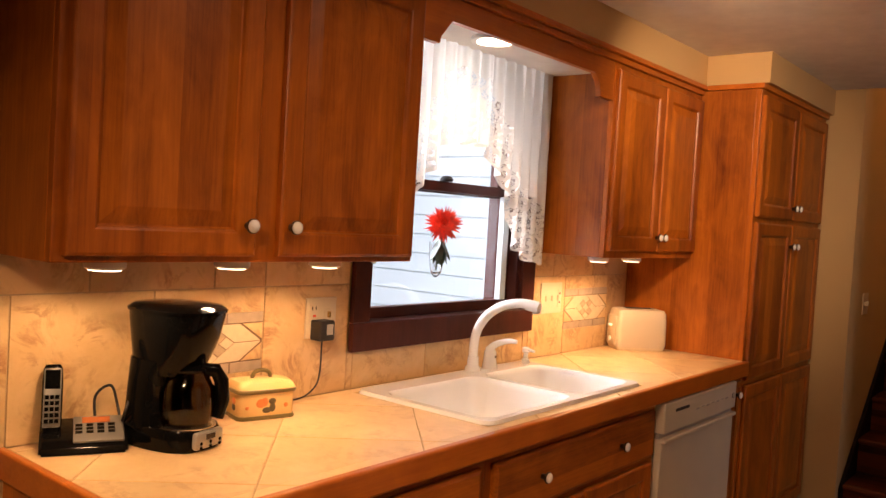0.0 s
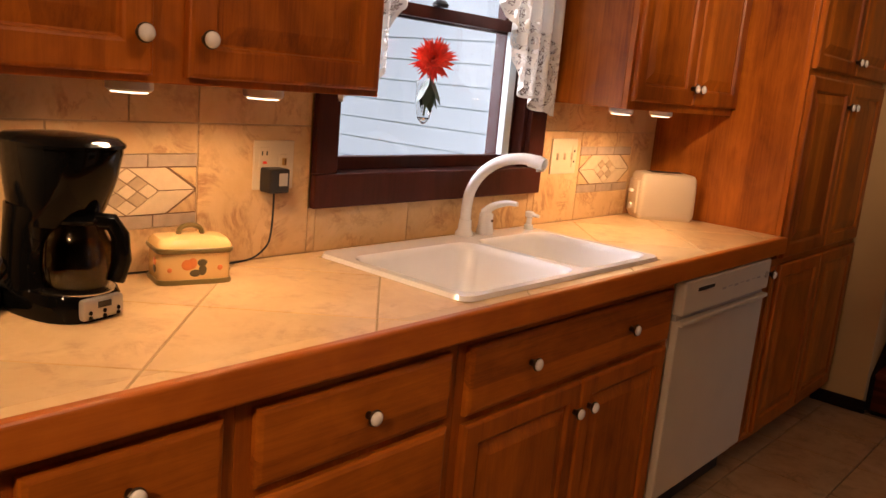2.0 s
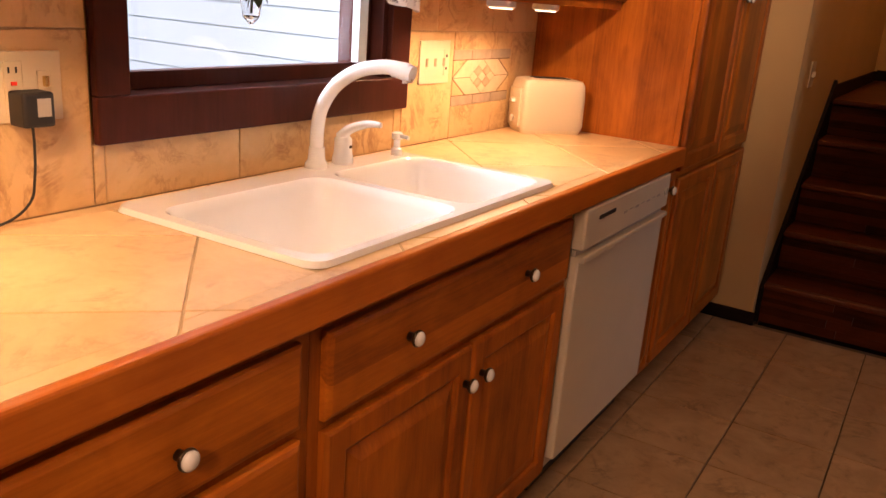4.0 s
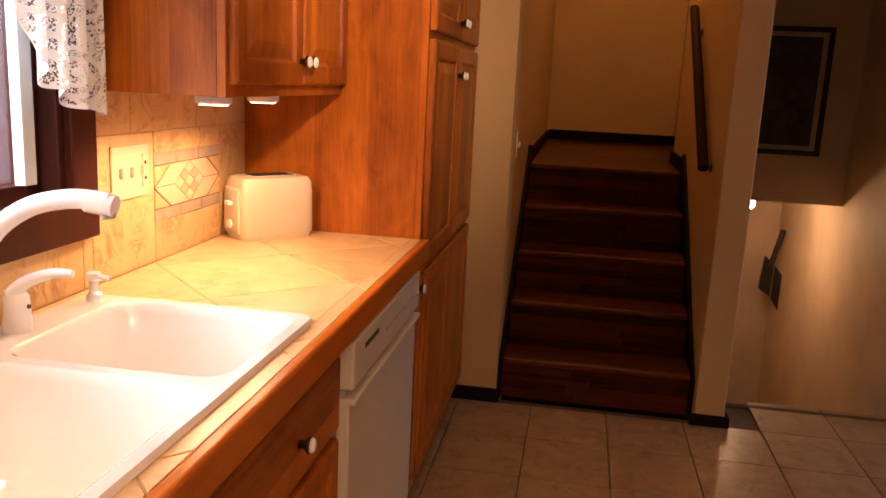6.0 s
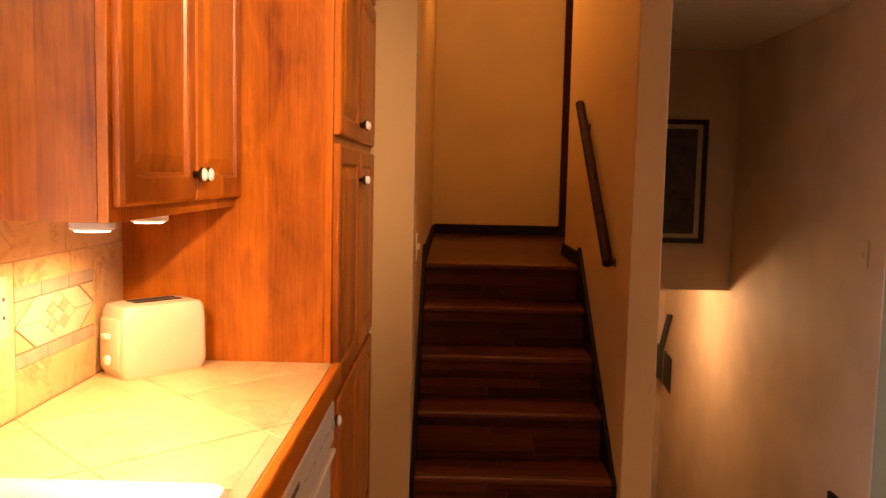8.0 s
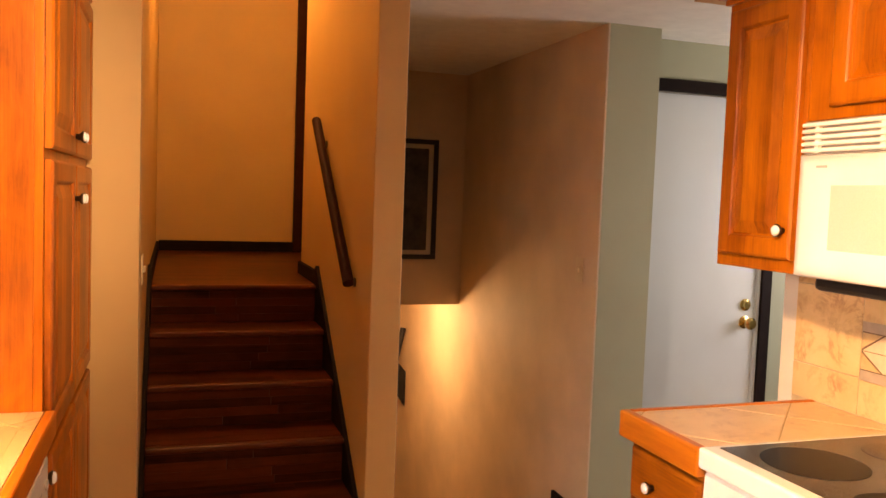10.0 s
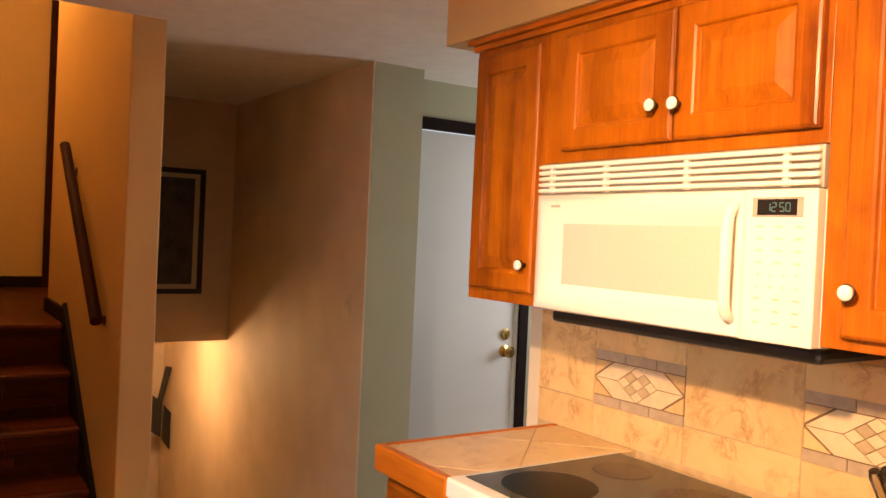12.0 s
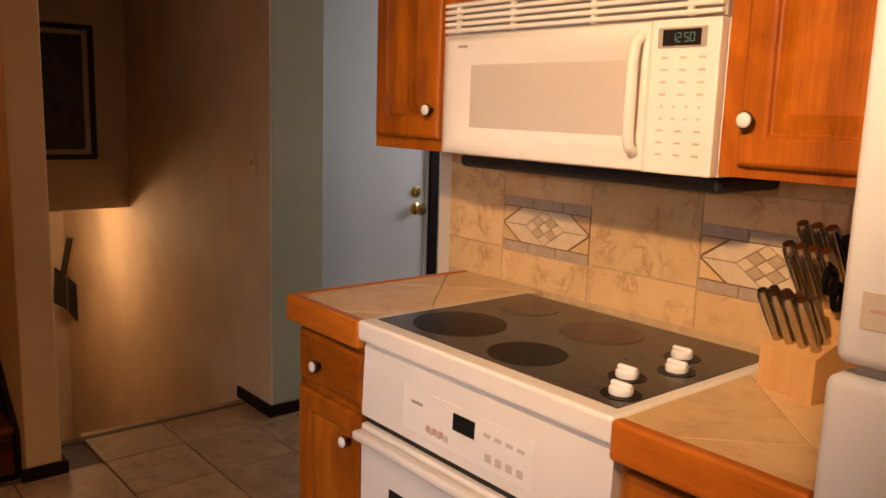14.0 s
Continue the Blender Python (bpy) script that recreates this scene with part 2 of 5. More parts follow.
M_PINKP = plain("rose_print", (0.55, 0.33, 0.28), 0.5, vary=0.1, relief=0.0)
M_SIDING = plain("pale_vinyl_siding", (0.64, 0.78, 0.88), 0.5, vary=0.04, scale=3, relief=0.05)
M_GROUND = plain("lawn", (0.09, 0.13, 0.05), 0.95, vary=0.4, scale=3, relief=0.3)
M_ENTRYDOOR = plain("white_door_paint", (0.52, 0.56, 0.57), 0.45, vary=0.04, scale=1.5, relief=0.05)
M_GLASS = glass_mat("clear_glass")
M_CARAFE = glass_mat("smoked_carafe_glass", (0.20, 0.17, 0.14))
M_PANE = glass_mat("window_glass")
M_VINYL = plain("white_vinyl", (0.55, 0.66, 0.72), 0.4, vary=0.03, relief=0.0)
M_YELLOW = plain("yellow_ceramic", (0.80, 0.53, 0.21), 0.25, vary=0.08, relief=0.02, coat=0.3)
M_OLIVE = plain("olive_glaze", (0.17, 0.125, 0.04), 0.3, vary=0.15, relief=0.02)
M_ORANGE = plain("orange_glaze", (0.72, 0.22, 0.05), 0.3, vary=0.1, relief=0.0)
M_LEAFP = plain("dark_painted_leaf", (0.09, 0.07, 0.03), 0.35, vary=0.2, relief=0.0)
M_RED = plain("scarlet_petal", (0.78, 0.05, 0.02), 0.6, vary=0.25, scale=60, relief=0.1)
M_LEAF = plain("dark_green_leaf", (0.035, 0.075, 0.04), 0.45, vary=0.3, scale=40, relief=0.1)
M_SILVERP = plain("silver_plastic", (0.19, 0.18, 0.16), 0.4, 0.4, vary=0.06, relief=0.02)
M_SILVER = plain("bright_silver_plastic", (0.42, 0.40, 0.37), 0.32, 0.5, vary=0.06, relief=0.02)
M_KNIFE = plain("worn_knife_steel", (0.50, 0.45, 0.38), 0.22, 1.0, vary=0.05, scale=12, relief=0.0)
M_LCD = plain("amber_lcd", (0.42, 0.13, 0.04), 0.2, vary=0.1, relief=0.0)
M_PAPER = plain("cream_mat_board", (0.52, 0.44, 0.33), 0.8, vary=0.05, relief=0.1)
M_ART = plain("dark_print_paper", (0.035, 0.028, 0.022), 0.4, vary=0.7, scale=14, relief=0.0)
M_PUCKGLOW = glow("warm_puck_lens", (1.0, 0.8, 0.5), 5.0)
M_SINKGLOW = glow("warm_recessed_lens", (1.0, 0.86, 0.62), 14.0)
M_BULB = glow("warm_bulb", (1.0, 0.85, 0.6), 12.0)
M_CLOCK = glow("cyan_digits", (0.06, 0.16, 0.18), 0.12)


def lace():
    m, t, b = nodes_of("white_lace")
    b.inputs["Base Color"].default_value = (0.80, 0.78, 0.73, 1)
    b.inputs["Roughness"].default_value = 0.9
    vec = coords(t, (1, 1, 1))
    sep = t.nodes.new("ShaderNodeSeparateXYZ")
    t.links.new(vec, sep.inputs[0])
    vor = t.nodes.new("ShaderNodeTexVoronoi")
    vor.inputs["Scale"].default_value = 240
    t.links.new(vec, vor.inputs["Vector"])
    hole = maths(t, "LESS_THAN", vor.outputs["Distance"], 0.5)
    pat = t.nodes.new("ShaderNodeTexVoronoi")
    pat.inputs["Scale"].default_value = 15
    t.links.new(vec, pat.inputs["Vector"])
    ring = maths(t, "FRACT", maths(t, "MULTIPLY", pat.outputs["Distance"], 3.2))
    motif = maths(t, "GREATER_THAN", ring, 0.45)
    attr = t.nodes.new("ShaderNodeAttribute")
    attr.attribute_name = "border"
    band = maths(t, "GREATER_THAN", attr.outputs["Fac"], 0.5)
    open_ = maths(t, "MULTIPLY", maths(t, "MULTIPLY", hole, motif), band)
    sheer = maths(t, "ADD", maths(t, "MULTIPLY", open_, 0.75), 0.04)
    tr = t.nodes.new("ShaderNodeBsdfTranslucent")
    tr.inputs[0].default_value = (0.9, 0.88, 0.82, 1)
    m1 = t.nodes.new("ShaderNodeMixShader")
    m1.inputs[0].default_value = 0.2
    t.links.new(b.outputs[0], m1.inputs[1])
    t.links.new(tr.outputs[0], m1.inputs[2])
    tp = t.nodes.new("ShaderNodeBsdfTransparent")
    m2 = t.nodes.new("ShaderNodeMixShader")
    t.links.new(sheer, m2.inputs[0])
    t.links.new(m1.outputs[0], m2.inputs[1])
    t.links.new(tp.outputs[0], m2.inputs[2])
    t.links.new(m2.outputs[0], t.nodes["Material Output"].inputs["Surface"])
    return m


M_LACE = lace()


# ---- building helpers ----
def bx(bm, x0, y0, z0, x1, y1, z1, bev=0.0, seg=2):
    m = Matrix.LocRotScale(((x0 + x1) / 2, (y0 + y1) / 2, (z0 + z1) / 2), None, (abs(x1 - x0), abs(y1 - y0), abs(z1 - z0)))
    made = bmesh.ops.create_cube(bm, size=1, matrix=m)
    if bev:
        edges = list({e for v in made["verts"] for e in v.link_edges})
        bmesh.ops.bevel(bm, geom=edges, offset=bev, segments=seg, affect="EDGES", profile=0.5)
    return bm


def box(*a, **k):
    return bx(bmesh.new(), *a, **k)


def cyl(bm, c, r, h, axis="z", r2=None, seg=24):
    turn = {"z": Matrix(), "x": Matrix.Rotation(radians(90), 4, "Y"), "y": Matrix.Rotation(radians(-90), 4, "X")}[axis]
    bmesh.ops.create_cone(bm, cap_ends=True, segments=seg, radius1=r, radius2=r if r2 is None else r2, depth=h, matrix=Matrix.Translation(c) @ turn)
    return bm


def lathe(bm, profile, m=None, seg=24):
    """Turns a profile of (radius, height) round z."""
    m = m or Matrix()
    rings = []
    for r, z in profile:
        rings.append([bm.verts.new(m @ Vector((r * math.cos(2 * math.pi * k / seg), r * math.sin(2 * math.pi * k / seg), z))) for k in range(seg)])
    for a, b in zip(rings, rings[1:]):
        for k in range(seg):
            bm.faces.new((a[k], a[(k + 1) % seg], b[(k + 1) % seg], b[k]))
    bm.faces.new(rings[0][::-1])
    bm.faces.new(rings[-1])
    return bm


def tube(bm, pts, r, seg=12, taper=None):
    """A round bar along points."""
    pts = [Vector(p) for p in pts]
    rings, side = [], None
    for k, p in enumerate(pts):
        d = (pts[min(k + 1, len(pts) - 1)] - pts[max(k - 1, 0)]).normalized()
        if side is None:
            side = d.orthogonal().normalized()
        side = (side - d * side.dot(d)).normalized()
        up = d.cross(side)
        rr = r if taper is None else r * taper[k]
        rings.append([bm.verts.new(p + rr * (math.cos(2 * math.pi * j / seg) * side + math.sin(2 * math.pi * j / seg) * up)) for j in range(seg)])
    for a, b in zip(rings, rings[1:]):
        for k in range(seg):
            bm.faces.new((a[k], a[(k + 1) % seg], b[(k + 1) % seg], b[k]))
    bm.faces.new(rings[0][::-1])
    bm.faces.new(rings[-1])
    return bm


def spline(pts, n=8):
    """Points of a smooth curve through pts."""
    p = [Vector(v) for v in pts]
    p = [2 * p[0] - p[1], *p, 2 * p[-1] - p[-2]]
    out = []
    for k in range(1, len(p) - 2):
        for j in range(n):
            s = j / n
            out.append(0.5 * (2 * p[k] + (p[k + 1] - p[k - 1]) * s + (2 * p[k - 1] - 5 * p[k] + 4 * p[k + 1] - p[k + 2]) * s**2 + (3 * p[k] - p[k - 1] - 3 * p[k + 1] + p[k + 2]) * s**3))
    return [*out, p[-2]]


def prism(bm, pts, z0, z1, axis="z", chamfer=0.0):
    """A flat polygon made thick; axis x: pts are (y, z), thick in x."""
    put = (lambda a, b, c: (a, b, c)) if axis == "z" else ((lambda a, b, c: (c, a, b)) if axis == "x" else (lambda a, b, c: (a, c, b)))
    lo = [bm.verts.new(put(a, b, z0)) for a, b in pts]
    if chamfer:
        cx, cy = sum(a for a, _ in pts) / len(pts), sum(b for _, b in pts) / len(pts)
        mid = [bm.verts.new(put(a, b, z1 - math.copysign(chamfer, z1 - z0))) for a, b in pts]
        hi = []
        for a, b in pts:
            d = math.hypot(a - cx, b - cy) or 1
            hi.append(bm.verts.new(put(a - (a - cx) / d * chamfer * 1.4, b - (b - cy) / d * chamfer * 1.4, z1)))
        rows = [lo, mid, hi]
    else:
        rows = [lo, [bm.verts.new(put(a, b, z1)) for a, b in pts]]
    n = len(pts)
    for a, b in zip(rows, rows[1:]):
        for k in range(n):
            bm.faces.new((a[k], a[(k + 1) % n], b[(k + 1) % n], b[k]))
    bm.faces.new(rows[0][::-1])
    bm.faces.new(rows[-1])
    bmesh.ops.recalc_face_normals(bm, faces=bm.faces)
    return bm


def turned(bm, m):
    bmesh.ops.transform(bm, matrix=m, verts=bm.verts)
    return bm


def part(name, bm, material, parent=None, label="", smooth=False):
    me = bpy.data.meshes.new(name)
    bmesh.ops.recalc_face_normals(bm, faces=bm.faces)
    if smooth:
        for f in bm.faces:
            f.smooth = True
        for e in bm.edges:
            if len(e.link_faces) == 2 and e.calc_face_angle(0) > 0.7:
                e.smooth = False
    bm.to_mesh(me)
    bm.free()
    me.materials.append(material)
    ob = new(name, me)
    if parent is not None:
        ob.parent = parent
        if parent.type == "EMPTY":
            ob.matrix_parent_inverse = Matrix.Translation(-parent.location)
    return tagged(ob, label) if label else ob


def thing(name, at, label, category, group="", kind=""):
    ob = new(name)
    ob.location = at
    ob.empty_display_size = 0.05
    return tagged(ob, label, category, group, kind)


def struct(name, bm, material, label, category="wall", smooth=False):
    return tagged(part(name, bm, material, None, "", smooth), label, category, "", "structure")


def piece(name, data, parent, at=(0, 0, 0)):
    """One of many alike pieces that share a mesh."""
    ob = new(name, data)
    ob.parent = parent
    ob.location = at
    return ob


def mesh_of(name, bm, material):
    me = bpy.data.meshes.new(name)
    bmesh.ops.recalc_face_normals(bm, faces=bm.faces)
    bm.to_mesh(me)
    bm.free()
    me.materials.append(material)
    return me


# ---- structure ----
CEIL, CT, CTR = 2.245, 0.92, 0.907
WX = 2.67
fl = box(-0.15, -2.6, -0.14, 4.9, 4.34, -0.01)
bx(fl, 1.75, 4.34, -0.14, 2.66, 4.57, -0.01)
bx(fl, 2.70, 4.34, -0.14, 4.9, 4.7, -0.012)
FLOOR = struct("floor", fl, M_FGROUT, "sand coloured ceramic tile floor with brown grout", "floor")
ww = box(-0.15, -2.6, -0.14, 0, 1.50, 2.6)
bx(ww, -0.15, 2.34, -0.14, 0, 4.29, 2.6)
bx(ww, -0.15, 1.50, -0.14, 0, 2.34, 1.11)
bx(ww, -0.15, 1.50, 2.06, 0, 2.34, 2.6)
WALL_W = struct("wall_window", ww, M_WALL, "tan painted kitchen wall with a window opening")
sw = box(0, 4.29, -0.14, 0.6, 4.41, 3.6)
bx(sw, 0.6, 4.29, -0.14, 0.755, 8.0, 3.6)
struct("wall_stairs_near", sw, M_WALL, "tan painted wall beside the stairs")
pier = box(1.62, 4.28, -2.0, 1.745, 6.12, 3.6, bev=0.006)
bx(pier, 1.62, 6.121, -2.0, 1.75, 7.8, 0.76)
struct("wall_stairs_pier", pier, M_WALL, "tan painted wall pier between two stairs")
struct("wall_landing", box(0.5, 7.8, 0.6, 1.80, 7.92, 3.6), M_WALL, "tan painted wall behind the landing")
# dark strip added for the shade on the hall wall past the landing
struct("door_casing", box(1.801, 7.755, 0.97, 1.919, 7.90, 3.5, bev=0.004), M_RAIL, "dark brown strip standing in for the shaded hall wall at the landing", "trim")
struct("wall_hall", box(1.92, 6.251, 0.93, 2.0, 7.92, 3.6), M_WALLT, "shaded hall wall beside the landing")
struct("wall_bulkhead", box(1.75, 6.13, 0.765, 2.66, 6.25, 3.6), M_WALLT, "taupe painted bulkhead wall over the lower stairs")
struct("wall_stairwell", box(2.66, 4.34, -2.0, 2.668, 8.0, 2.245), M_WALLT, "taupe painted wall along the lower stairs")
struct("wall_stairwell_end", box(1.75, 7.6, -2.0, 2.66, 7.7, 0.765), M_WALLT, "taupe wall at the bottom of the lower stairs")
struct("wall_stub", box(2.6685, 4.339, -0.14, 2.925, 4.53, 2.245), M_WALLG, "sage painted wall stub beside the entry door")
dw = box(2.70, 4.53, 2.06, 4.9, 4.66, 2.245)
bx(dw, 3.76, 4.53, -0.14, 4.9, 4.66, 2.06)
bx(dw, 2.70, 4.53, -0.14, 2.945, 4.66, 2.06)
struct("wall_entry", dw, M_WALLG, "sage painted wall around the entry door")
er = box(4.8, 3.0, -0.14, 4.9, 3.3, 2.245)
bx(er, 4.8, 4.2, -0.14, 4.9, 4.53, 2.245)
bx(er, 4.8, 3.3, -0.14, 4.9, 4.2, 0.9)
bx(er, 4.8, 3.3, 2.0, 4.9, 4.2, 2.245)
struct("wall_entry_side", er, M_WALLG, "sage painted side wall with an opening for daylight")
struct("wall_entry_back", box(2.80, 2.9, -0.14, 4.9, 3.0, 2.245), M_WALLG, "sage painted back wall of the entry")
WALL_S = struct("wall_stove", box(WX, -2.6, -0.14, 2.80, 3.19, 2.245, bev=0.004), plain("cream_wall_paint", (0.66, 0.58, 0.46), 0.6, vary=0.05, scale=2.2, relief=0.12), "cream painted kitchen wall behind the range")
struct("wall_rear", box(-0.15, -2.75, -0.14, 2.8, -2.6, 2.6), M_WALL, "tan painted rear wall of the kitchen")
ce = box(-0.15, -2.75, CEIL, 4.9, 4.28, 2.36)
bx(ce, 1.7505, 4.28, CEIL, 4.9, 6.129, 2.36)
bx(ce, 0.6, 4.28, 3.5, 2.0, 8.0, 3.6)
bx(ce, 0.6, 4.20, 2.36, 1.75, 4.28, 3.6)
struct("ceiling", ce, M_CEIL, "white textured kitchen ceiling", "ceiling")
struct("soffit_window", box(0, -2.6, 2.115, 0.335, 3.25, CEIL), M_WALL, "tan painted soffit above the wall cabinets", "soffit")
struct("soffit_pantry", box(0, 3.25, 2.115, 0.612, 4.29, CEIL), M_WALL, "tan painted soffit above the tall pantry", "soffit")
struct("soffit_range", box(2.33, -2.6, 2.07, WX, 3.25, CEIL), M_WALL, "cream painted soffit above the range cabinets", "soffit")

# black baseboards
bb = box(0.52, 4.274, 0, 0.770, 4.289, 0.062, bev=0.003)
struct("baseboard", bb, M_BLACKWOOD, "black wooden baseboard at the wall end", "baseboard")
bb = box(1.60, 4.262, 0, 1.765, 4.279, 0.05, bev=0.003)
bx(bb, 1.747, 4.279, 0, 1.764, 4.56, 0.05, bev=0.003)
struct("baseboard", bb, M_BLACKWOOD, "black wooden baseboard round the pier", "baseboard")
bb = box(2.642, 4.322, 0, 2.925, 4.336, 0.055, bev=0.003)
bx(bb, 2.643, 4.336, 0, 2.659, 4.66, 0.055, bev=0.003)
struct("baseboard", bb, M_BLACKWOOD, "black wooden baseboard round the wall stub", "baseboard")

# ---- stairs up ----
RISE, TREAD, Y1, SX0, SX1 = 0.194, 0.275, 4.345, 0.775, 1.60
stairs = thing("stairs", (1.19, 4.36, 0), "dark hardwood plank stairs up to a landing", "stairs", "", "structure")
random.seed(4)
for k in range(5):
    y, z = Y1 + TREAD * k, RISE * (k + 1)
    rows = 4
    for r in range(rows):
        za, zb = z - RISE + 0.0 + (RISE - 0.03) * r / rows, z - RISE + (RISE - 0.03) * (r + 1) / rows
        cut = SX0 + random.uniform(0.25, 0.6)
        for xa, xb in ((SX0, cut), (cut, SX1)):
            part("riser_plank", box(xa + 0.0005, y + 0.022, za + 0.0005, xb - 0.0005, y + 0.04, zb), M_STAIR, stairs)
    part("nosing", box(SX0, y - 0.004, z - 0.028, SX1, y + 0.045, z, bev=0.008), M_NOSE, stairs)
    deep = TREAD if k < 4 else 2.42
    n = 3 if k < 4 else 26
    for r in range(n):
        ya, yb = y + 0.046 + (deep - 0.02) * r / n, y + 0.046 + (deep - 0.02) * (r + 1) / n
        cut = SX0 + random.uniform(0.2, 0.65)
        for xa, xb in ((SX0, cut), (cut, SX1 if k < 4 or ya < 6.12 else 1.919)):
            part("tread_plank", box(xa + 0.0005, ya + 0.0005, z - 0.02, xb - 0.0005, yb, z - 0.001), M_STAIR, stairs)
base = box(SX0, Y1 + 0.05, -0.1, SX1, Y1 + TREAD * 4 + 0.04, 0.0)
for k in range(4):
    bx(base, SX0, Y1 + 0.041 + TREAD * k, 0.0, SX1, 7.8, RISE * (k + 1) - 0.021)
bx(base, SX0, Y1 + 0.041 + TREAD * 4, 0.7, 1.919, 7.8, RISE * 5 - 0.021)
part("stringer", base, M_BLACKWOOD, stairs)
for xa, xb in ((0.756, 0.774), (1.601, 1.619)):
    sk = bmesh.new()
    top = RISE * 5 + 0.07
    prism(sk, [(4.345, 0.0), (4.345, 0.17), (Y1 + TREAD * 4 + 0.03, top + 0.03), (Y1 + TREAD * 4 + 0.08, top), (7.8, top), (7.8, 0.6), (4.6, 0.0)] if xa < 1 else [(4.345, 0.0), (4.345, 0.17), (Y1 + TREAD * 4 + 0.03, top + 0.03), (Y1 + TREAD * 4 + 0.08, top), (6.12, top), (6.12, 0.6), (4.6, 0.0)], xa, xb, "x")
    part("skirt_board", sk, M_BLACKWOOD, stairs)
part("landing_baseboard", box(0.775, 7.78, RISE * 5, 1.80, 7.798, RISE * 5 + 0.08), M_BLACKWOOD, stairs)
# handrail on the pier
hr = thing("handrail", (1.60, 4.9, 1.2), "dark walnut handrail on the stair wall", "handrail")
part("rail", tube(bmesh.new(), [(1.575, 4.50, 1.085), (1.575, 4.515, 1.10), (1.575, 5.40, 1.82), (1.575, 5.42, 1.835)], 0.024, 14), M_RAIL, hr, "", True)
for s in (0.06, 0.93):
    y, z = 4.515 + s * 0.885, 1.10 + s * 0.72
    br = tube(bmesh.new(), spline([(1.575, y, z - 0.02), (1.58, y, z - 0.05), (1.62, y, z - 0.06)], 5), 0.006, 8)
    part("bracket", cyl(br, (1.616, y, z - 0.06), 0.02, 0.006, "x"), M_BRONZE, hr, "dark metal bracket", True)

# ---- stairs down ----
down = thing("lower_stairs", (2.2, 4.6, -0.2), "dark wooden stairs going down", "stairs", "", "structure")
for k in range(9):
    y, z = 4.57 + 0.27 * k, -0.19 * (k + 1)
    part("riser", box(1.751, y, z, 2.659, y + 0.015, z + 0.19 - 0.012), M_STAIR, down)
    part("tread", box(1.751, y + 0.001, z - 0.03, 2.659, y + 0.30, z, bev=0.004), M_STAIR, down)
struct("floor_nosing", box(1.77, 4.545, -0.03, 2.642, 4.585, 0.002, bev=0.006), M_FGROUT, "tile edge at the top of the lower stairs", "trim")
struct("hall_floor", box(1.75, 6.13, 0.766, 2.66, 7.6, 0.92), M_WALLT, "taupe underside of the upper hall floor", "ceiling")
lr = thing("lower_handrail", (2.3, 7.4, -0.2), "black handrail at the lower stairs", "handrail")
part("rail", tube(bmesh.new(), [(2.565, 7.33, 0.12), (2.57, 7.33, 0.14), (2.625, 7.33, 0.40), (2.627, 7.33, 0.41)], 0.022, 12), M_MATTEB, lr, "", True)
for pts in ([(2.50, -0.06), (2.585, -0.12), (2.59, 0.14), (2.52, 0.2)], [(2.60, -0.14), (2.655, -0.22), (2.655, 0.06), (2.605, 0.12)]):
    part("bracket_block", prism(bmesh.new(), pts, 7.32, 7.36, "y"), M_MATTEB, lr)

lf = thing("lower_ceiling_lamp", (2.17, 6.45, 0.765), "small warm globe lamp under the bulkhead", "lamp")
gl = bmesh.new()
bmesh.ops.create_uvsphere(gl, u_segments=16, v_segments=10, radius=0.045, matrix=Matrix.Translation((2.17, 6.45, 0.71)))
part("globe", gl, M_BULB, lf, "glowing frosted globe", True)
part("base", cyl(bmesh.new(), (2.17, 6.45, 0.755), 0.05, 0.02), M_WPLAST, lf)

# ---- picture on the bulkhead ----
PX0, PX1, PZ0, PZ1, PY = 1.93, 2.475, 1.06, 1.82, 6.13
pic = thing("framed_picture", (2.2, 6.12, 1.06), "dark print with cream mat in a black frame", "picture")
for a in ((PX0, PZ0, PX1, PZ0 + 0.03), (PX0, PZ1 - 0.03, PX1, PZ1), (PX0, PZ0 + 0.03, PX0 + 0.03, PZ1 - 0.03), (PX1 - 0.03, PZ0 + 0.03, PX1, PZ1 - 0.03)):
    part("frame_rail", box(a[0], PY - 0.028, a[1], a[2], PY - 0.002, a[3], bev=0.003), M_MATTEB, pic)
part("mat_board", box(PX0 + 0.03, PY - 0.012, PZ0 + 0.03, PX1 - 0.03, PY - 0.004, PZ1 - 0.03), M_PAPER, pic, "cream mat board")
part("print", box(PX0 + 0.062, PY - 0.015, PZ0 + 0.058, PX1 - 0.062, PY - 0.0125, PZ1 - 0.058), M_ART, pic, "dark abstract print")


def switch_plate(at, normal, w, h, toggles, label, material=M_ALMOND):
    """A wall plate; normal: x, -x."""
    x, y, z = at
    s = 1 if normal == "x" else -1
    p = thing("switch_plate", at, label, "switch")
    part("plate", box(x, y - w / 2, z - h / 2, x + s * 0.006, y + w / 2, z + h / 2, bev=0.002), material, p)
    for k in range(toggles):
        yy = y + (k - (toggles - 1) / 2) * 0.046
        part("toggle", box(x + s * 0.006, yy - 0.006, z - 0.012, x + s * 0.016, yy + 0.006, z + 0.012, bev=0.002), material, p)
    return p


switch_plate((2.66, 4.50, 1.15), "-x", 0.07, 0.115, 1, "almond toggle switch on the taupe wall")
switch_plate((0.755, 4.62, 1.13), "x", 0.115, 0.115, 2, "almond double switch on the stair wall")

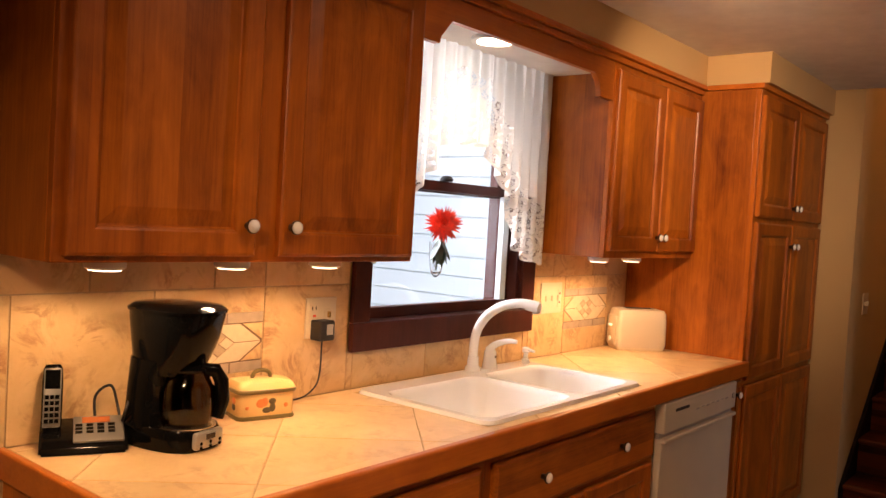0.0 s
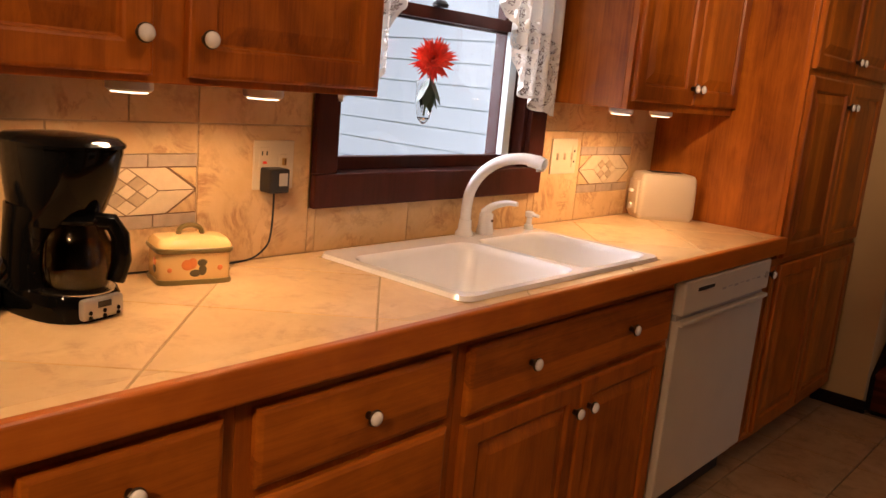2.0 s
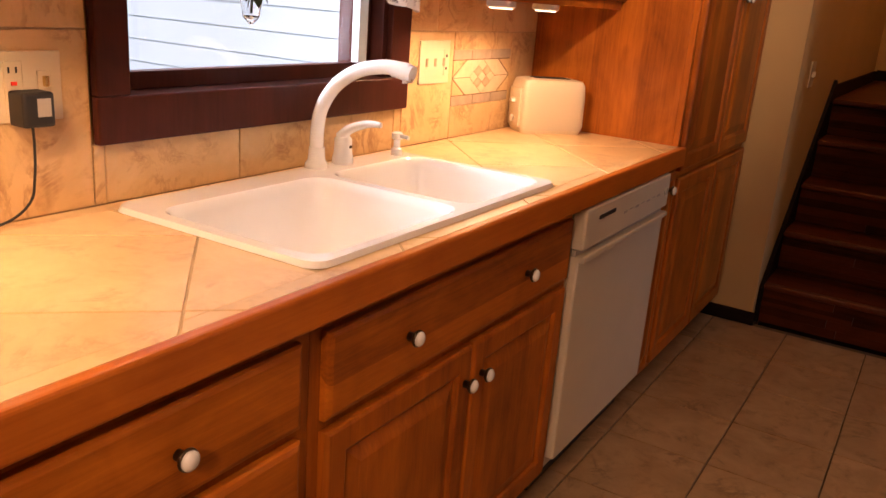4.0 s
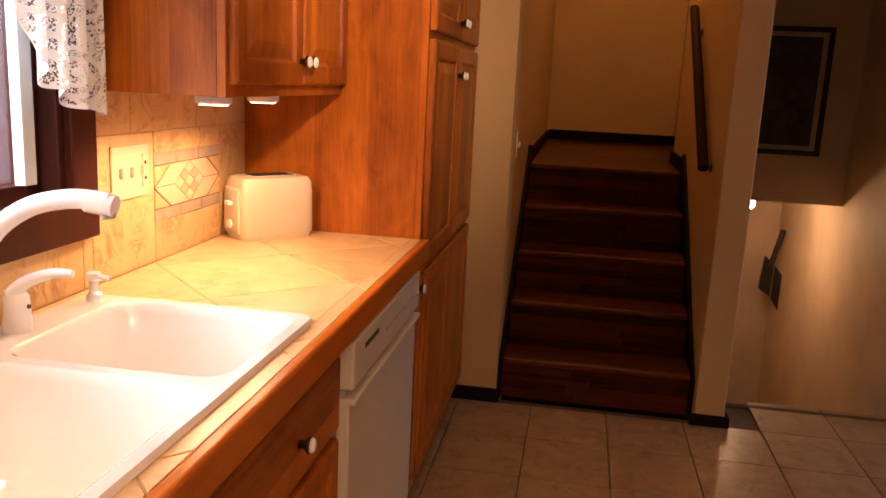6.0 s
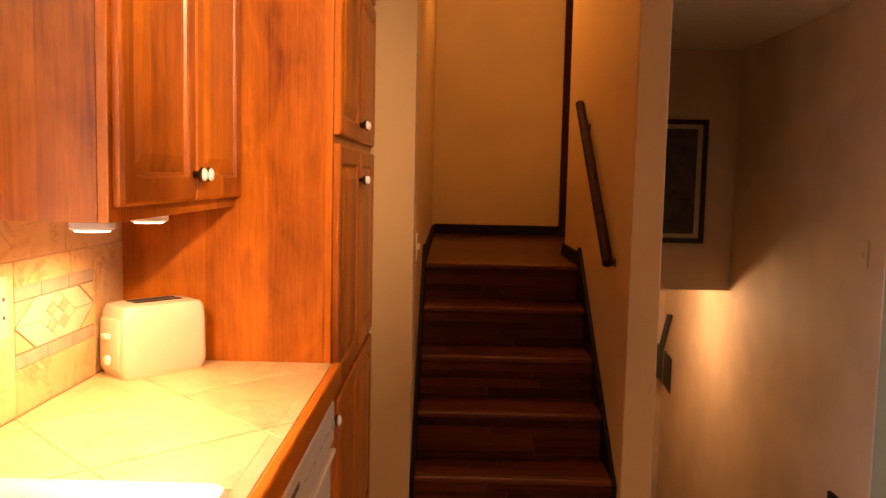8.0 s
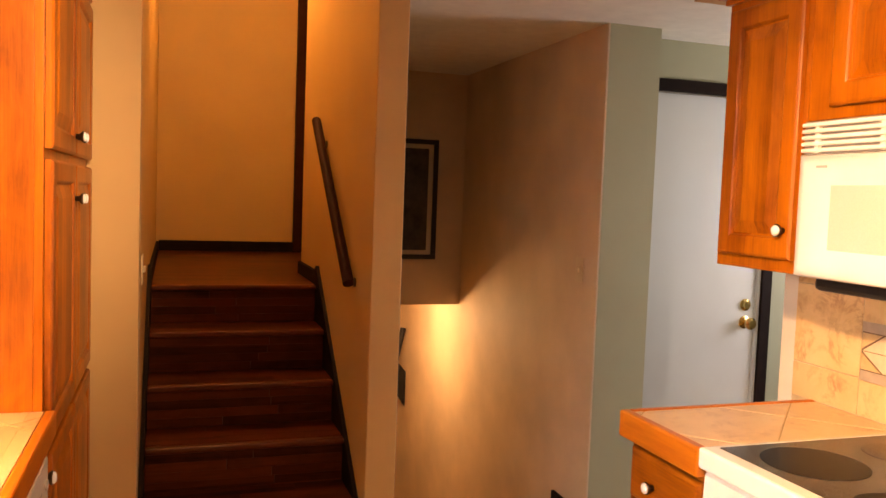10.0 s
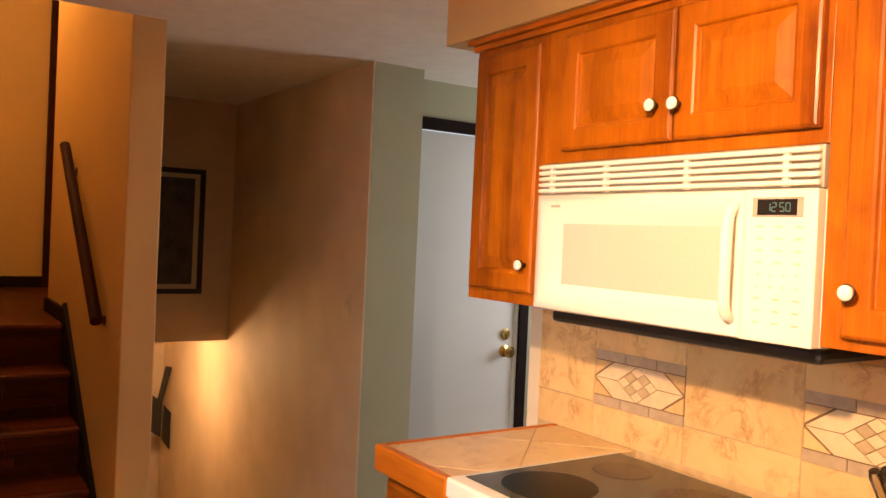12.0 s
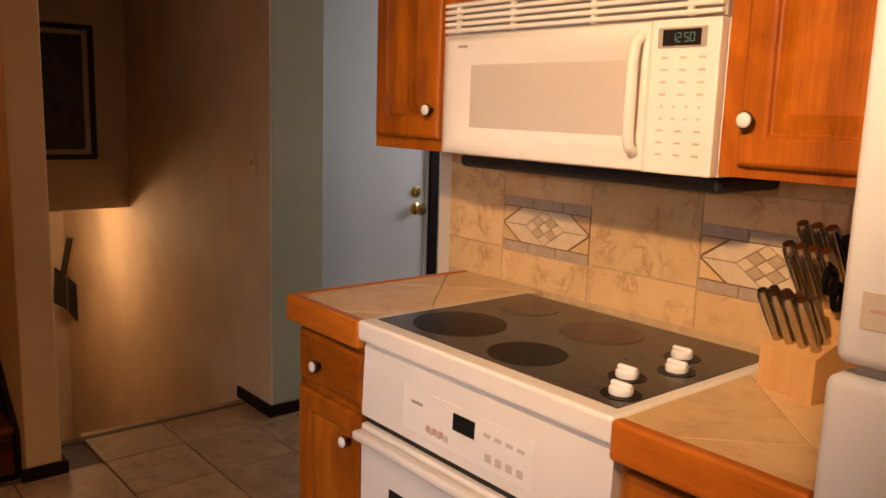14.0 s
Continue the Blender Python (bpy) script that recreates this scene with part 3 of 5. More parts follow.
# ---- entry door ----
door = thing("door_1", (3.35, 4.55, 0), "closed white painted entry door in a black frame", "door", "", "structure")
part("door_leaf", box(2.968, 4.545, 0.01, 3.682, 4.59, 2.0, bev=0.003), M_ENTRYDOOR, door)
part("frame_top", box(2.93, 4.515, 2.004, 3.76, 4.54, 2.062, bev=0.003), M_BLACKWOOD, door, "black door casing")
part("frame_side", box(2.93, 4.515, 0, 2.964, 4.54, 2.004, bev=0.003), M_BLACKWOOD, door, "black door casing")
part("frame_side", box(3.70, 4.515, 0, 3.76, 4.54, 2.004, bev=0.003), M_BLACKWOOD, door, "black door casing")
part("frame_stop", box(3.684, 4.53, 0, 3.70, 4.56, 2.004), M_ENTRYDOOR, door)
for z, kn in ((0.885, True), (0.975, False)):
    km = Matrix.Translation((3.625, 4.545, z)) @ Matrix.Rotation(radians(90), 4, "X")
    prof = [(0.032, 0), (0.032, 0.006), (0.014, 0.01), (0.013, 0.03), (0.028, 0.04), (0.031, 0.055), (0.022, 0.068), (0.0, 0.07)] if kn else [(0.03, 0), (0.03, 0.008), (0.02, 0.014), (0.018, 0.02), (0.0, 0.021)]
    part("knob" if kn else "deadbolt", lathe(bmesh.new(), [(max(r, 0.0005), h) for r, h in prof], km), M_BRASS, door, "polished brass knob" if kn else "polished brass deadbolt", True)


# ---- window ----
win = thing("window_1", (0, 1.92, 1.1), "dark stained double-hung window over the sink", "window", "", "structure")
cw = 0.088
part("casing_side", box(0.0125, 1.433, 1.125, 0.032, 1.505, 2.06, bev=0.003), M_WINWOOD, win)
part("casing_side", box(0.0125, 2.335, 1.125, 0.032, 2.422, 2.06, bev=0.003), M_WINWOOD, win)
part("casing_bottom", box(0.0125, 1.433, 1.036, 0.033, 2.422, 1.124, bev=0.004), M_WINWOOD, win)
part("casing_top", box(0.0125, 1.433, 2.061, 0.032, 2.422, 2.11, bev=0.003), M_WINWOOD, win)
part("sill", box(-0.10, 1.505, 1.105, 0.03, 2.335, 1.124, bev=0.003), M_WINWOOD, win)
for ya, yb in ((1.501, 1.515), (2.318, 2.339)):
    part("jamb", box(-0.14, ya, 1.125, 0.012, yb, 2.055), M_WINWOOD, win)
part("jamb_head", box(-0.14, 1.515, 2.04, 0.012, 2.318, 2.056), M_WINWOOD, win)
for za, zb, x in ((1.125, 1.585, -0.03), (1.545, 2.04, -0.07)):
    sash = part("sash_stile", box(x - 0.03, 1.515, za, x, 1.552, zb, bev=0.002), M_WINWOOD, win)
    part("sash_stile", box(x - 0.03, 2.275, za, x, 2.318, zb, bev=0.002), M_WINWOOD, win)
    part("sash_rail", box(x - 0.03, 1.552, za, x, 2.275, za + 0.035, bev=0.002), M_WINWOOD, win)
    part("sash_rail", box(x - 0.03, 1.552, zb - 0.035, x, 2.275, zb, bev=0.002), M_WINWOOD, win)
    g = part("pane", box(x - 0.018, 1.552, za + 0.035, x - 0.014, 2.275, zb - 0.035), M_PANE, win, "clear glass pane")
    g.visible_shadow = False
part("track", box(-0.028, 2.236, 1.162, -0.004, 2.272, 1.55, bev=0.002), M_VINYL, win, "pale vinyl track")
part("cord", tube(bmesh.new(), [(0.005, 2.327, 1.13), (0.005, 2.327, 2.03)], 0.004, 8), M_VINYL, win, "pale cord")
part("latch", lathe(bmesh.new(), [(0.022, 0), (0.024, 0.008), (0.014, 0.018), (0.001, 0.02)], Matrix.Translation((-0.02, 1.90, 1.585))), M_MATTEB, win, "black sash latch", True)

# neighbour wing outside, seen through the glass
wing = thing("siding_wall", (-2.2, 3.3, -1), "pale clapboard siding on the outside wing", "house wall", "", "structure")
part("sheathing", box(-7, 3.33, -1.2, -0.16, 3.45, 5.0), M_SIDING, wing)
cl = bmesh.new()
prism(cl, [(3.329, 0.0), (3.311, 0.0), (3.318, 0.1125), (3.329, 0.1125)], -7, -0.16, "x")
CLAP = mesh_of("clapboard", cl, M_SIDING)
for k in range(52):
    ob = piece("clapboard", CLAP, wing, (0, 0, -1.1 + 0.112 * k + 1.0 * 0))
    ob.matrix_parent_inverse = Matrix.Translation((2.2, -3.3, 1))
struct("ground", box(-60, -60, -1.3, -0.2, 60, -1.2), M_GROUND, "lawn outside the window", "ground")

# ---- lace curtain ----
cu = thing("lace_curtain", (0.05, 1.93, 2.05), "white lace swag curtain over the kitchen window", "curtain")


def hem(y):
    """The height of the lower edge along the window."""
    s = abs(y - 1.90)
    knots = ((0.0, 1.735), (0.10, 1.735), (0.16, 1.66), (0.21, 1.60), (0.25, 1.57), (0.285, 1.41), (0.37, 1.345), (0.46, 1.325), (0.6, 1.32))
    z = 1.32
    for (a, za), (b, zb) in zip(knots, knots[1:]):
        if a <= s < b:
            z = za + (zb - za) * (s - a) / (b - a)
    return z - 0.026 * abs(math.sin(math.pi * (y - 1.44) / 0.082))


cb = bmesh.new()
layer = cb.verts.layers.float.new("border")
ny, nz = 220, 48
grid = []
for i in range(ny + 1):
    y = 1.450 + 0.965 * i / ny
    row = []
    low = hem(y)
    for j in range(nz + 1):
        z = 2.075 + (low - 2.075) * j / nz
        drop = 2.075 - z
        amp = 0.006 + 0.016 * min(1, drop / 0.3)
        x = 0.062 + amp * math.sin(y * 95 + 0.8 * math.sin(y * 11) + 2.0 * drop) + 0.004 * math.sin(y * 210)
        v = cb.verts.new((x, y, z))
        v[layer] = 1.0 if z - low < 0.24 and drop > 0.10 and z - low > 0.012 else 0.0
        row.append(v)
    grid.append(row)
for a, b in zip(grid, grid[1:]):
    for j in range(nz):
        cb.faces.new((a[j], a[j + 1], b[j + 1], b[j]))
part("lace_panel", cb, M_LACE, cu, "", True)
part("rod", tube(bmesh.new(), [(0.06, 1.44, 2.06), (0.06, 2.42, 2.06)], 0.008, 10), M_WPLAST, cu, "white curtain rod", True)

# ---- flower in a glass vase on the pane ----
FY, FZ = 1.845, 1.42
vase = thing("flower_vase", (0.0, FY, FZ - 0.14), "red flower in a small glass wall vase", "vase")
part("glass_cup", lathe(bmesh.new(), [(0.004, 0.0), (0.018, 0.015), (0.026, 0.06), (0.028, 0.12), (0.0265, 0.12), (0.024, 0.06), (0.016, 0.02), (0.002, 0.012)], Matrix.Translation((0.0, FY, FZ - 0.165)), 20), M_GLASS, vase, "clear glass cup", True)
pet = bmesh.new()
random.seed(9)
for ring, (count, ln, tilt) in enumerate(((34, 0.066, 4), (34, 0.066, 24), (28, 0.062, 45), (18, 0.052, 68), (8, 0.044, 84))):
    for k in range(count):
        a = 360 * (k + 0.4 * ring) / count + random.uniform(-8, 8)
        m = Matrix.Translation((0.035, FY - 0.015, FZ + 0.014)) @ Matrix.Rotation(radians(-49), 4, "Z") @ Matrix.Rotation(radians(75), 4, "Y") @ Matrix.Rotation(radians(a), 4, "Z") @ Matrix.Rotation(radians(-tilt), 4, "Y")
        l2 = ln * random.uniform(0.85, 1.1)
        w = 0.0062
        ps = [(0, -0.002, 0), (l2 * 0.5, -w, 0.003), (l2, 0, 0.0), (l2 * 0.5, w, 0.003), (0, 0.002, 0)]
        lo = [pet.verts.new(m @ Vector(p)) for p in ps]
        hi = [pet.verts.new(m @ (Vector(p) + Vector((0, 0, 0.0012)))) for p in ps]
        pet.faces.new(lo[::-1])
        pet.faces.new(hi)
        for q in range(5):
            pet.faces.new((lo[q], lo[(q + 1) % 5], hi[(q + 1) % 5], hi[q]))
part("bloom", pet, M_RED, vase, "scarlet spiky bloom")
for k in range(9):
    m = Matrix.Translation((0.02, FY - 0.008, FZ - 0.03 - 0.008 * (k % 3))) @ Matrix.Rotation(radians(40 * k + 20), 4, "Z") @ Matrix.Rotation(radians(64 + 8 * (k % 3)), 4, "Y")
    lf2 = bmesh.new()
    prism(lf2, [(0, -0.004), (0.03, -0.017), (0.065, -0.012), (0.085, 0), (0.065, 0.012), (0.03, 0.017), (0, 0.004)], 0, 0.0016)
    part("leaf", turned(lf2, m), M_LEAF, vase)
part("stem", tube(bmesh.new(), [(0.03, FY, FZ - 0.005), (0.008, FY, FZ - 0.07), (0.0, FY, FZ - 0.14)], 0.003, 8), M_LEAF, vase)


# ---- cabinets ----
def knob_mesh():
    b = bmesh.new()
    lathe(b, [(0.008, 0.0), (0.0075, 0.010), (0.012, 0.013), (0.0165, 0.018), (0.0165, 0.021), (0.0145, 0.022)], None, 20)
    base = mesh_of("knob_base", b, M_BRONZE)
    b = bmesh.new()
    lathe(b, [(0.0145, 0.0215), (0.014, 0.026), (0.009, 0.0295), (0.001, 0.0305)], None, 20)
    cap = mesh_of("knob_cap", b, M_PORC)
    for me in (base, cap):
        for p in me.polygons:
            p.use_smooth = True
    return base, cap


KNOB_BASE, KNOB_CAP = knob_mesh()


def knob(parent, x, y, z, s):
    """A ceramic knob on a front that faces +x (s 1) or -x."""
    turn = Matrix.Rotation(radians(90 * s), 4, "Y")
    base = new("knob", KNOB_BASE)
    base.parent = parent
    base.matrix_basis = Matrix.Translation((x, y, z)) @ turn
    tagged(base, "white ceramic knob with a dark rim")
    cap = new("knob_cap", KNOB_CAP)
    cap.parent = parent
    cap.matrix_basis = base.matrix_basis.copy()


def rings(bm, loops):
    rows = [[bm.verts.new(p) for p in lp] for lp in loops]
    for a, b in zip(rows, rows[1:]):
        for k in range(4):
            bm.faces.new((a[k], a[(k + 1) % 4], b[(k + 1) % 4], b[k]))
    return rows


def front(parent, x, y0, y1, z0, z1, s, name="door", knobs=(), rail=0.058, flat=False):
    """A raised-panel door or a plain drawer front standing 20 mm off the face frame."""
    def rect(d, h):
        return [(x + s * h, y0 + d, z0 + d), (x + s * h, y1 - d, z0 + d), (x + s * h, y1 - d, z1 - d), (x + s * h, y0 + d, z1 - d)]
    b = bmesh.new()
    if flat:
        rows = rings(b, [rect(0, 0.001), rect(0, 0.012), rect(0.004, 0.016), rect(0.012, 0.019)])
        b.faces.new(rows[-1])
        b.faces.new(rows[0][::-1])
        d = part(name, b, M_WOODY, parent)
    else:
        rows = rings(b, [rect(0, 0.001), rect(0, 0.014), rect(0.003, 0.0175), rect(0.008, 0.02), rect(rail - 0.008, 0.02), rect(rail - 0.003, 0.017), rect(rail, 0.011), rect(rail + 0.004, 0.010)])
        b.faces.new(rows[0][::-1])
        d = part(name, b, M_FRAME, parent)
        b = bmesh.new()
        rows = rings(b, [rect(rail + 0.004, 0.010), rect(rail + 0.006, 0.0105), rect(rail + 0.034, 0.0185), rect(rail + 0.038, 0.0195)])
        b.faces.new(rows[-1])
        part("raised_panel", b, M_WOOD, d)
    for ky, kz in knobs:
        knob(d, x + s * 0.02, ky, kz, s)
    return d


def cabinet(name, x0, x1, y0, y1, z0, z1, s, label, group, toe=0.0, low=0.0):
    """A carcass with a face frame; x1 is the face, s its facing."""
    c = thing(name, (x0, (y0 + y1) / 2, z0), label, "cabinet", group)
    b = box(x0, y0, z0 + toe, x1 - s * 0.02, y1, z1 - low, bev=0.002)
    if toe:
        bx(b, x0, y0 + 0.001, z0, x1 - s * 0.08, y1 - 0.001, z0 + toe)
    part("body", b, M_WOOD, c)
    part("face_frame", box(x1 - s * 0.02, y0, z0 + toe, x1, y1, z1, bev=0.0015), M_FRAME, c)
    return c


GU, GB = "wall cabinets", "base cabinets"
FX = 0.318
c = cabinet("wall_cabinet", 0.0, FX, 0.385, 1.352, 1.335, 2.07, 1, "cherry wall cabinet with two raised-panel doors above the counter", GU)
front(c, FX, 0.405, 0.822, 1.348, 2.04, 1, knobs=[(0.795, 1.415)])
front(c, FX, 0.887, 1.338, 1.348, 2.04, 1, knobs=[(0.915, 1.415)])
c = cabinet("wall_cabinet", 0.0, FX, 2.432, 3.249, 1.345, 2.07, 1, "cherry wall cabinet with two raised-panel doors beside the pantry", GU)
front(c, FX, 2.445, 2.852, 1.372, 2.045, 1, knobs=[(2.83, 1.43)])
front(c, FX, 2.856, 3.244, 1.372, 2.045, 1, knobs=[(2.878, 1.43)])
cr = box(0.0, 0.37, 2.071, FX + 0.012, 3.249, 2.092, bev=0.002)
bx(cr, 0.0, 0.365, 2.093, FX + 0.026, 3.249, 2.113, bev=0.003)
struct("trim_window", cr, M_EDGE, "cherry crown moulding on the wall cabinets", "trim")
va = bmesh.new()
pts = [(1.3525, 2.07), (1.3525, 1.935), (1.425, 1.935), (1.43, 1.955), (1.445, 1.972), (1.475, 2.006)]
pts += [(2.29, 2.008), (2.318, 1.985), (2.332, 1.957), (2.337, 1.93), (2.4315, 1.93), (2.4315, 2.07)]
prism(va, pts, FX - 0.024, FX - 0.003, "x")
struct("valance", va, M_EDGE, "cherry valance board with arched ends above the sink window", "valance")
struct("valance_top", box(0.0, 1.353, 2.034, FX - 0.025, 2.431, 2.068), M_CEIL, "pale soffit board above the sink", "soffit")
lt = thing("recessed_light", (0.222, 1.80, 2.034), "lit round recessed light above the sink", "lamp")
part("lens", cyl(bmesh.new(), (0.222, 1.80, 2.0235), 0.056, 0.007), M_SINKGLOW, lt, "glowing lens")
part("ring", lathe(bmesh.new(), [(0.056, 0.0), (0.075, 0.0), (0.075, 0.012), (0.056, 0.012)], Matrix.Translation((0.222, 1.80, 2.0215))), M_WPLAST, lt)
pk = thing("puck_light", (*PUCKS[0], 1.334), "lit white puck light under a wall cabinet", "lamp", "puck lights")
part("housing", lathe(bmesh.new(), [(0.036, 0.0), (0.04, 0.004), (0.04, 0.017), (0.036, 0.018)], Matrix.Translation((*PUCKS[0], 1.317))), M_WPLAST, pk, "", True)
part("lens", cyl(bmesh.new(), (*PUCKS[0], 1.3155), 0.031, 0.003), M_PUCKGLOW, pk, "glowing lens")
for k, (px, py) in enumerate(PUCKS[1:]):
    copy_thing(pk, Matrix.Translation((px, py, 1.334 if k < 2 else 1.344)))

# tall pantry
PF = 0.580
c = cabinet("pantry_cabinet", 0.0, PF, 3.25, 4.265, 0.0, 2.09, 1, "tall cherry pantry cabinet with six raised-panel doors", "", 0.09)
for za, zb, kz in ((1.545, 2.065, 1.60), (0.835, 1.52, 1.42), (0.12, 0.81, 0.75)):
    front(c, PF, 3.268, 3.755, za, zb, 1, knobs=[(3.728, kz)] if za > 0.5 else [])
    front(c, PF, 3.762, 4.245, za, zb, 1, knobs=[(3.79, kz)] if za > 0.5 else [])
cr = box(0.345, 3.238, 2.091, PF + 0.014, 4.275, 2.1135, bev=0.003)
struct("trim_pantry", cr, M_EDGE, "cherry crown moulding on the pantry", "trim")

# base cabinets under the window
BX = 0.575
c = cabinet("base_cabinet", 0.0, BX, 0.455, 0.838, 0.0, 0.862, 1, "cherry base cabinet with a drawer and a door", GB, 0.09)
front(c, BX, 0.50, 0.810, 0.69, 0.834, 1, "drawer", [(0.65, 0.765)], flat=True)
front(c, BX, 0.50, 0.810, 0.11, 0.67, 1, knobs=[(0.53, 0.60)])
c = cabinet("base_cabinet", 0.0, BX, 0.839, 1.392, 0.0, 0.862, 1, "cherry base cabinet with a stack of plain drawers", GB, 0.09)
for za, zb in ((0.69, 0.834), (0.41, 0.67), (0.11, 0.39)):
    front(c, BX, 0.872, 1.362, za, zb, 1, "drawer", [(1.12, (za + zb) / 2)], flat=True)
c = cabinet("sink_cabinet", 0.0, BX, 1.393, 2.40, 0.0, 0.862, 1, "cherry sink cabinet with a false drawer front and two doors", GB, 0.09, 0.17)
front(c, BX, 1.42, 2.378, 0.675, 0.834, 1, "drawer", [(1.643, 0.757), (2.118, 0.757)], flat=True)
front(c, BX, 1.42, 1.895, 0.11, 0.655, 1, knobs=[(1.868, 0.575)])
front(c, BX, 1.90, 2.370, 0.11, 0.655, 1, knobs=[(1.938, 0.575)])
c = cabinet("base_cabinet", 0.0, BX, 3.125, 3.249, 0.0, 0.862, 1, "narrow cherry base cabinet beside the dishwasher", GB, 0.09)
front(c, BX, 3.132, 3.24, 0.11, 0.84, 1, knobs=[(3.15, 0.79)], rail=0.03)

# dishwasher
dwm = thing("dishwasher", (0.3, 2.76, 0), "bisque white built-in dishwasher between cherry cabinets", "dishwasher")
part("tub", box(0.0, 2.404, 0.09, BX - 0.005, 3.121, 0.86), M_DISHW, dwm)
part("door_panel", box(BX - 0.004, 2.41, 0.13, BX + 0.028, 3.115, 0.725, bev=0.006), M_DISHW, dwm)
cp = part("control_panel", box(BX - 0.004, 2.41, 0.745, BX + 0.036, 3.115, 0.856, bev=0.007), M_DISHW, dwm)
# the recess's shade is put in as a grey strip
part("handle_ledge", box(BX - 0.002, 2.41, 0.726, BX + 0.018, 3.115, 0.744), M_GREYP, dwm, "handle recess with its shade painted grey")
part("handle_lip", box(BX - 0.004, 2.41, 0.712, BX + 0.042, 3.115, 0.728, bev=0.005), M_DISHW, dwm)
part("vent", box(BX + 0.036, 2.50, 0.815, BX + 0.0375, 2.62, 0.826), M_MATTEB, cp, "dark vent slot")
for k in range(7):
    part("print_bar", box(BX + 0.036, 2.69 + 0.05 * k, 0.795 + 0.004 * (k % 2), BX + 0.0368, 2.72 + 0.05 * k, 0.802), M_GREYP, cp)
part("dial", cyl(bmesh.new(), (BX + 0.038, 3.075, 0.80), 0.012, 0.006, "x"), M_GREYP, cp)
part("kick_plate", box(BX - 0.06, 2.41, 0.005, BX - 0.04, 3.115, 0.125), M_MATTEB, dwm, "black kick plate")


# ---- worktops ----
def clip(poly, a, b, c):
    """Keeps the side a x + b y <= c of a polygon."""
    out = []
    for k, p in enumerate(poly):
        q = poly[(k + 1) % len(poly)]
        dp, dq = a * p[0] + b * p[1] - c, a * q[0] + b * q[1] - c
        if dp <= 0:
            out.append(p)
        if dp * dq < 0:
            f = dp / (dp - dq)
            out.append((p[0] + f * (q[0] - p[0]), p[1] + f * (q[1] - p[1])))
    return out


def area(poly):
    return abs(sum(p[0] * q[1] - q[0] * p[1] for p, q in zip(poly, poly[1:] + poly[:1]))) / 2


def diagonal_tiles(parent, x0, x1, y0, y1, top, u0, v0, size, skip, material):
    """Square tiles laid at 45 degrees, cut at the edges and round an opening."""
    g = 0.0028
    for i in range(-14, 14):
        for j in range(-14, 14):
            ua, ub, va_, vb = u0 + i * size + g, u0 + (i + 1) * size - g, v0 + j * size + g, v0 + (j + 1) * size - g
            sq = [((u - v) / 2, (u + v) / 2) for u, v in ((ua, va_), (ub, va_), (ub, vb), (ua, vb))]
            for a, b, cc in ((-1, 0, -x0), (1, 0, x1), (0, -1, -y0), (0, 1, y1)):
                sq = clip(sq, a, b, cc) if sq else sq
            if len(sq) < 3:
                continue
            regions = [sq]
            if skip:
                a0, a1, b0, b1 = skip
                regions = [clip(sq, 1, 0, a0), clip(sq, -1, 0, -a1), clip(clip(clip(sq, -1, 0, -a0), 1, 0, a1), 0, 1, b0), clip(clip(clip(sq, -1, 0, -a0), 1, 0, a1), 0, -1, -b1)]
            for poly in regions:
                clean = []
                for p in poly:
                    if not clean or math.dist(p, clean[-1]) > 0.002:
                        clean.append(p)
                if len(clean) > 2 and math.dist(clean[0], clean[-1]) < 0.002:
                    clean.pop()
                if len(clean) < 3 or area(clean) < 0.0002:
                    continue
                part("tile", prism(bmesh.new(), clean, top - 0.008, top, "z", 0.0012), material, parent)


SINK = (0.052, 0.553, 1.432, 2.338)
top = thing("worktop", (0.3, 1.85, 0.86), "beige diagonal tile worktop with an oak edge under the window", "worktop", "worktops")
sb = box(0.0, 0.455, 0.863, SINK[0] + 0.02, 3.249, CT - 0.0025)
bx(sb, SINK[1] - 0.02, 0.455, 0.863, 0.585, 3.249, CT - 0.0025)
bx(sb, SINK[0] + 0.02, 0.455, 0.863, SINK[1] - 0.02, SINK[2] + 0.02, CT - 0.0025)
bx(sb, SINK[0] + 0.02, SINK[3] - 0.02, 0.863, SINK[1] - 0.02, 3.249, CT - 0.0025)
part("grout_bed", sb, M_GROUT, top, "tan grout")
part("edge", box(0.586, 0.435, 0.860, 0.612, 3.249, CT + 0.003, bev=0.007, seg=3), M_EDGE, top, "rounded oak edge")
part("edge", box(0.0, 0.434, 0.860, 0.585, 0.454, CT + 0.003, bev=0.006, seg=3), M_EDGE, top, "rounded oak edge")
TOP_W = top

# backsplash of the window wall
random.seed(12)


def wall_tile(parent, x, s, y0, y1, z0, z1, material=M_STILE, thick=0.012, gap=0.0018):
    b = bmesh.new()
    prism(b, [(y0 + gap, z0 + gap), (y1 - gap, z0 + gap), (y1 - gap, z1 - gap), (y0 + gap, z1 - gap)], x, x + s * thick, "x", 0.001)
    return part("tile", b, material, parent)


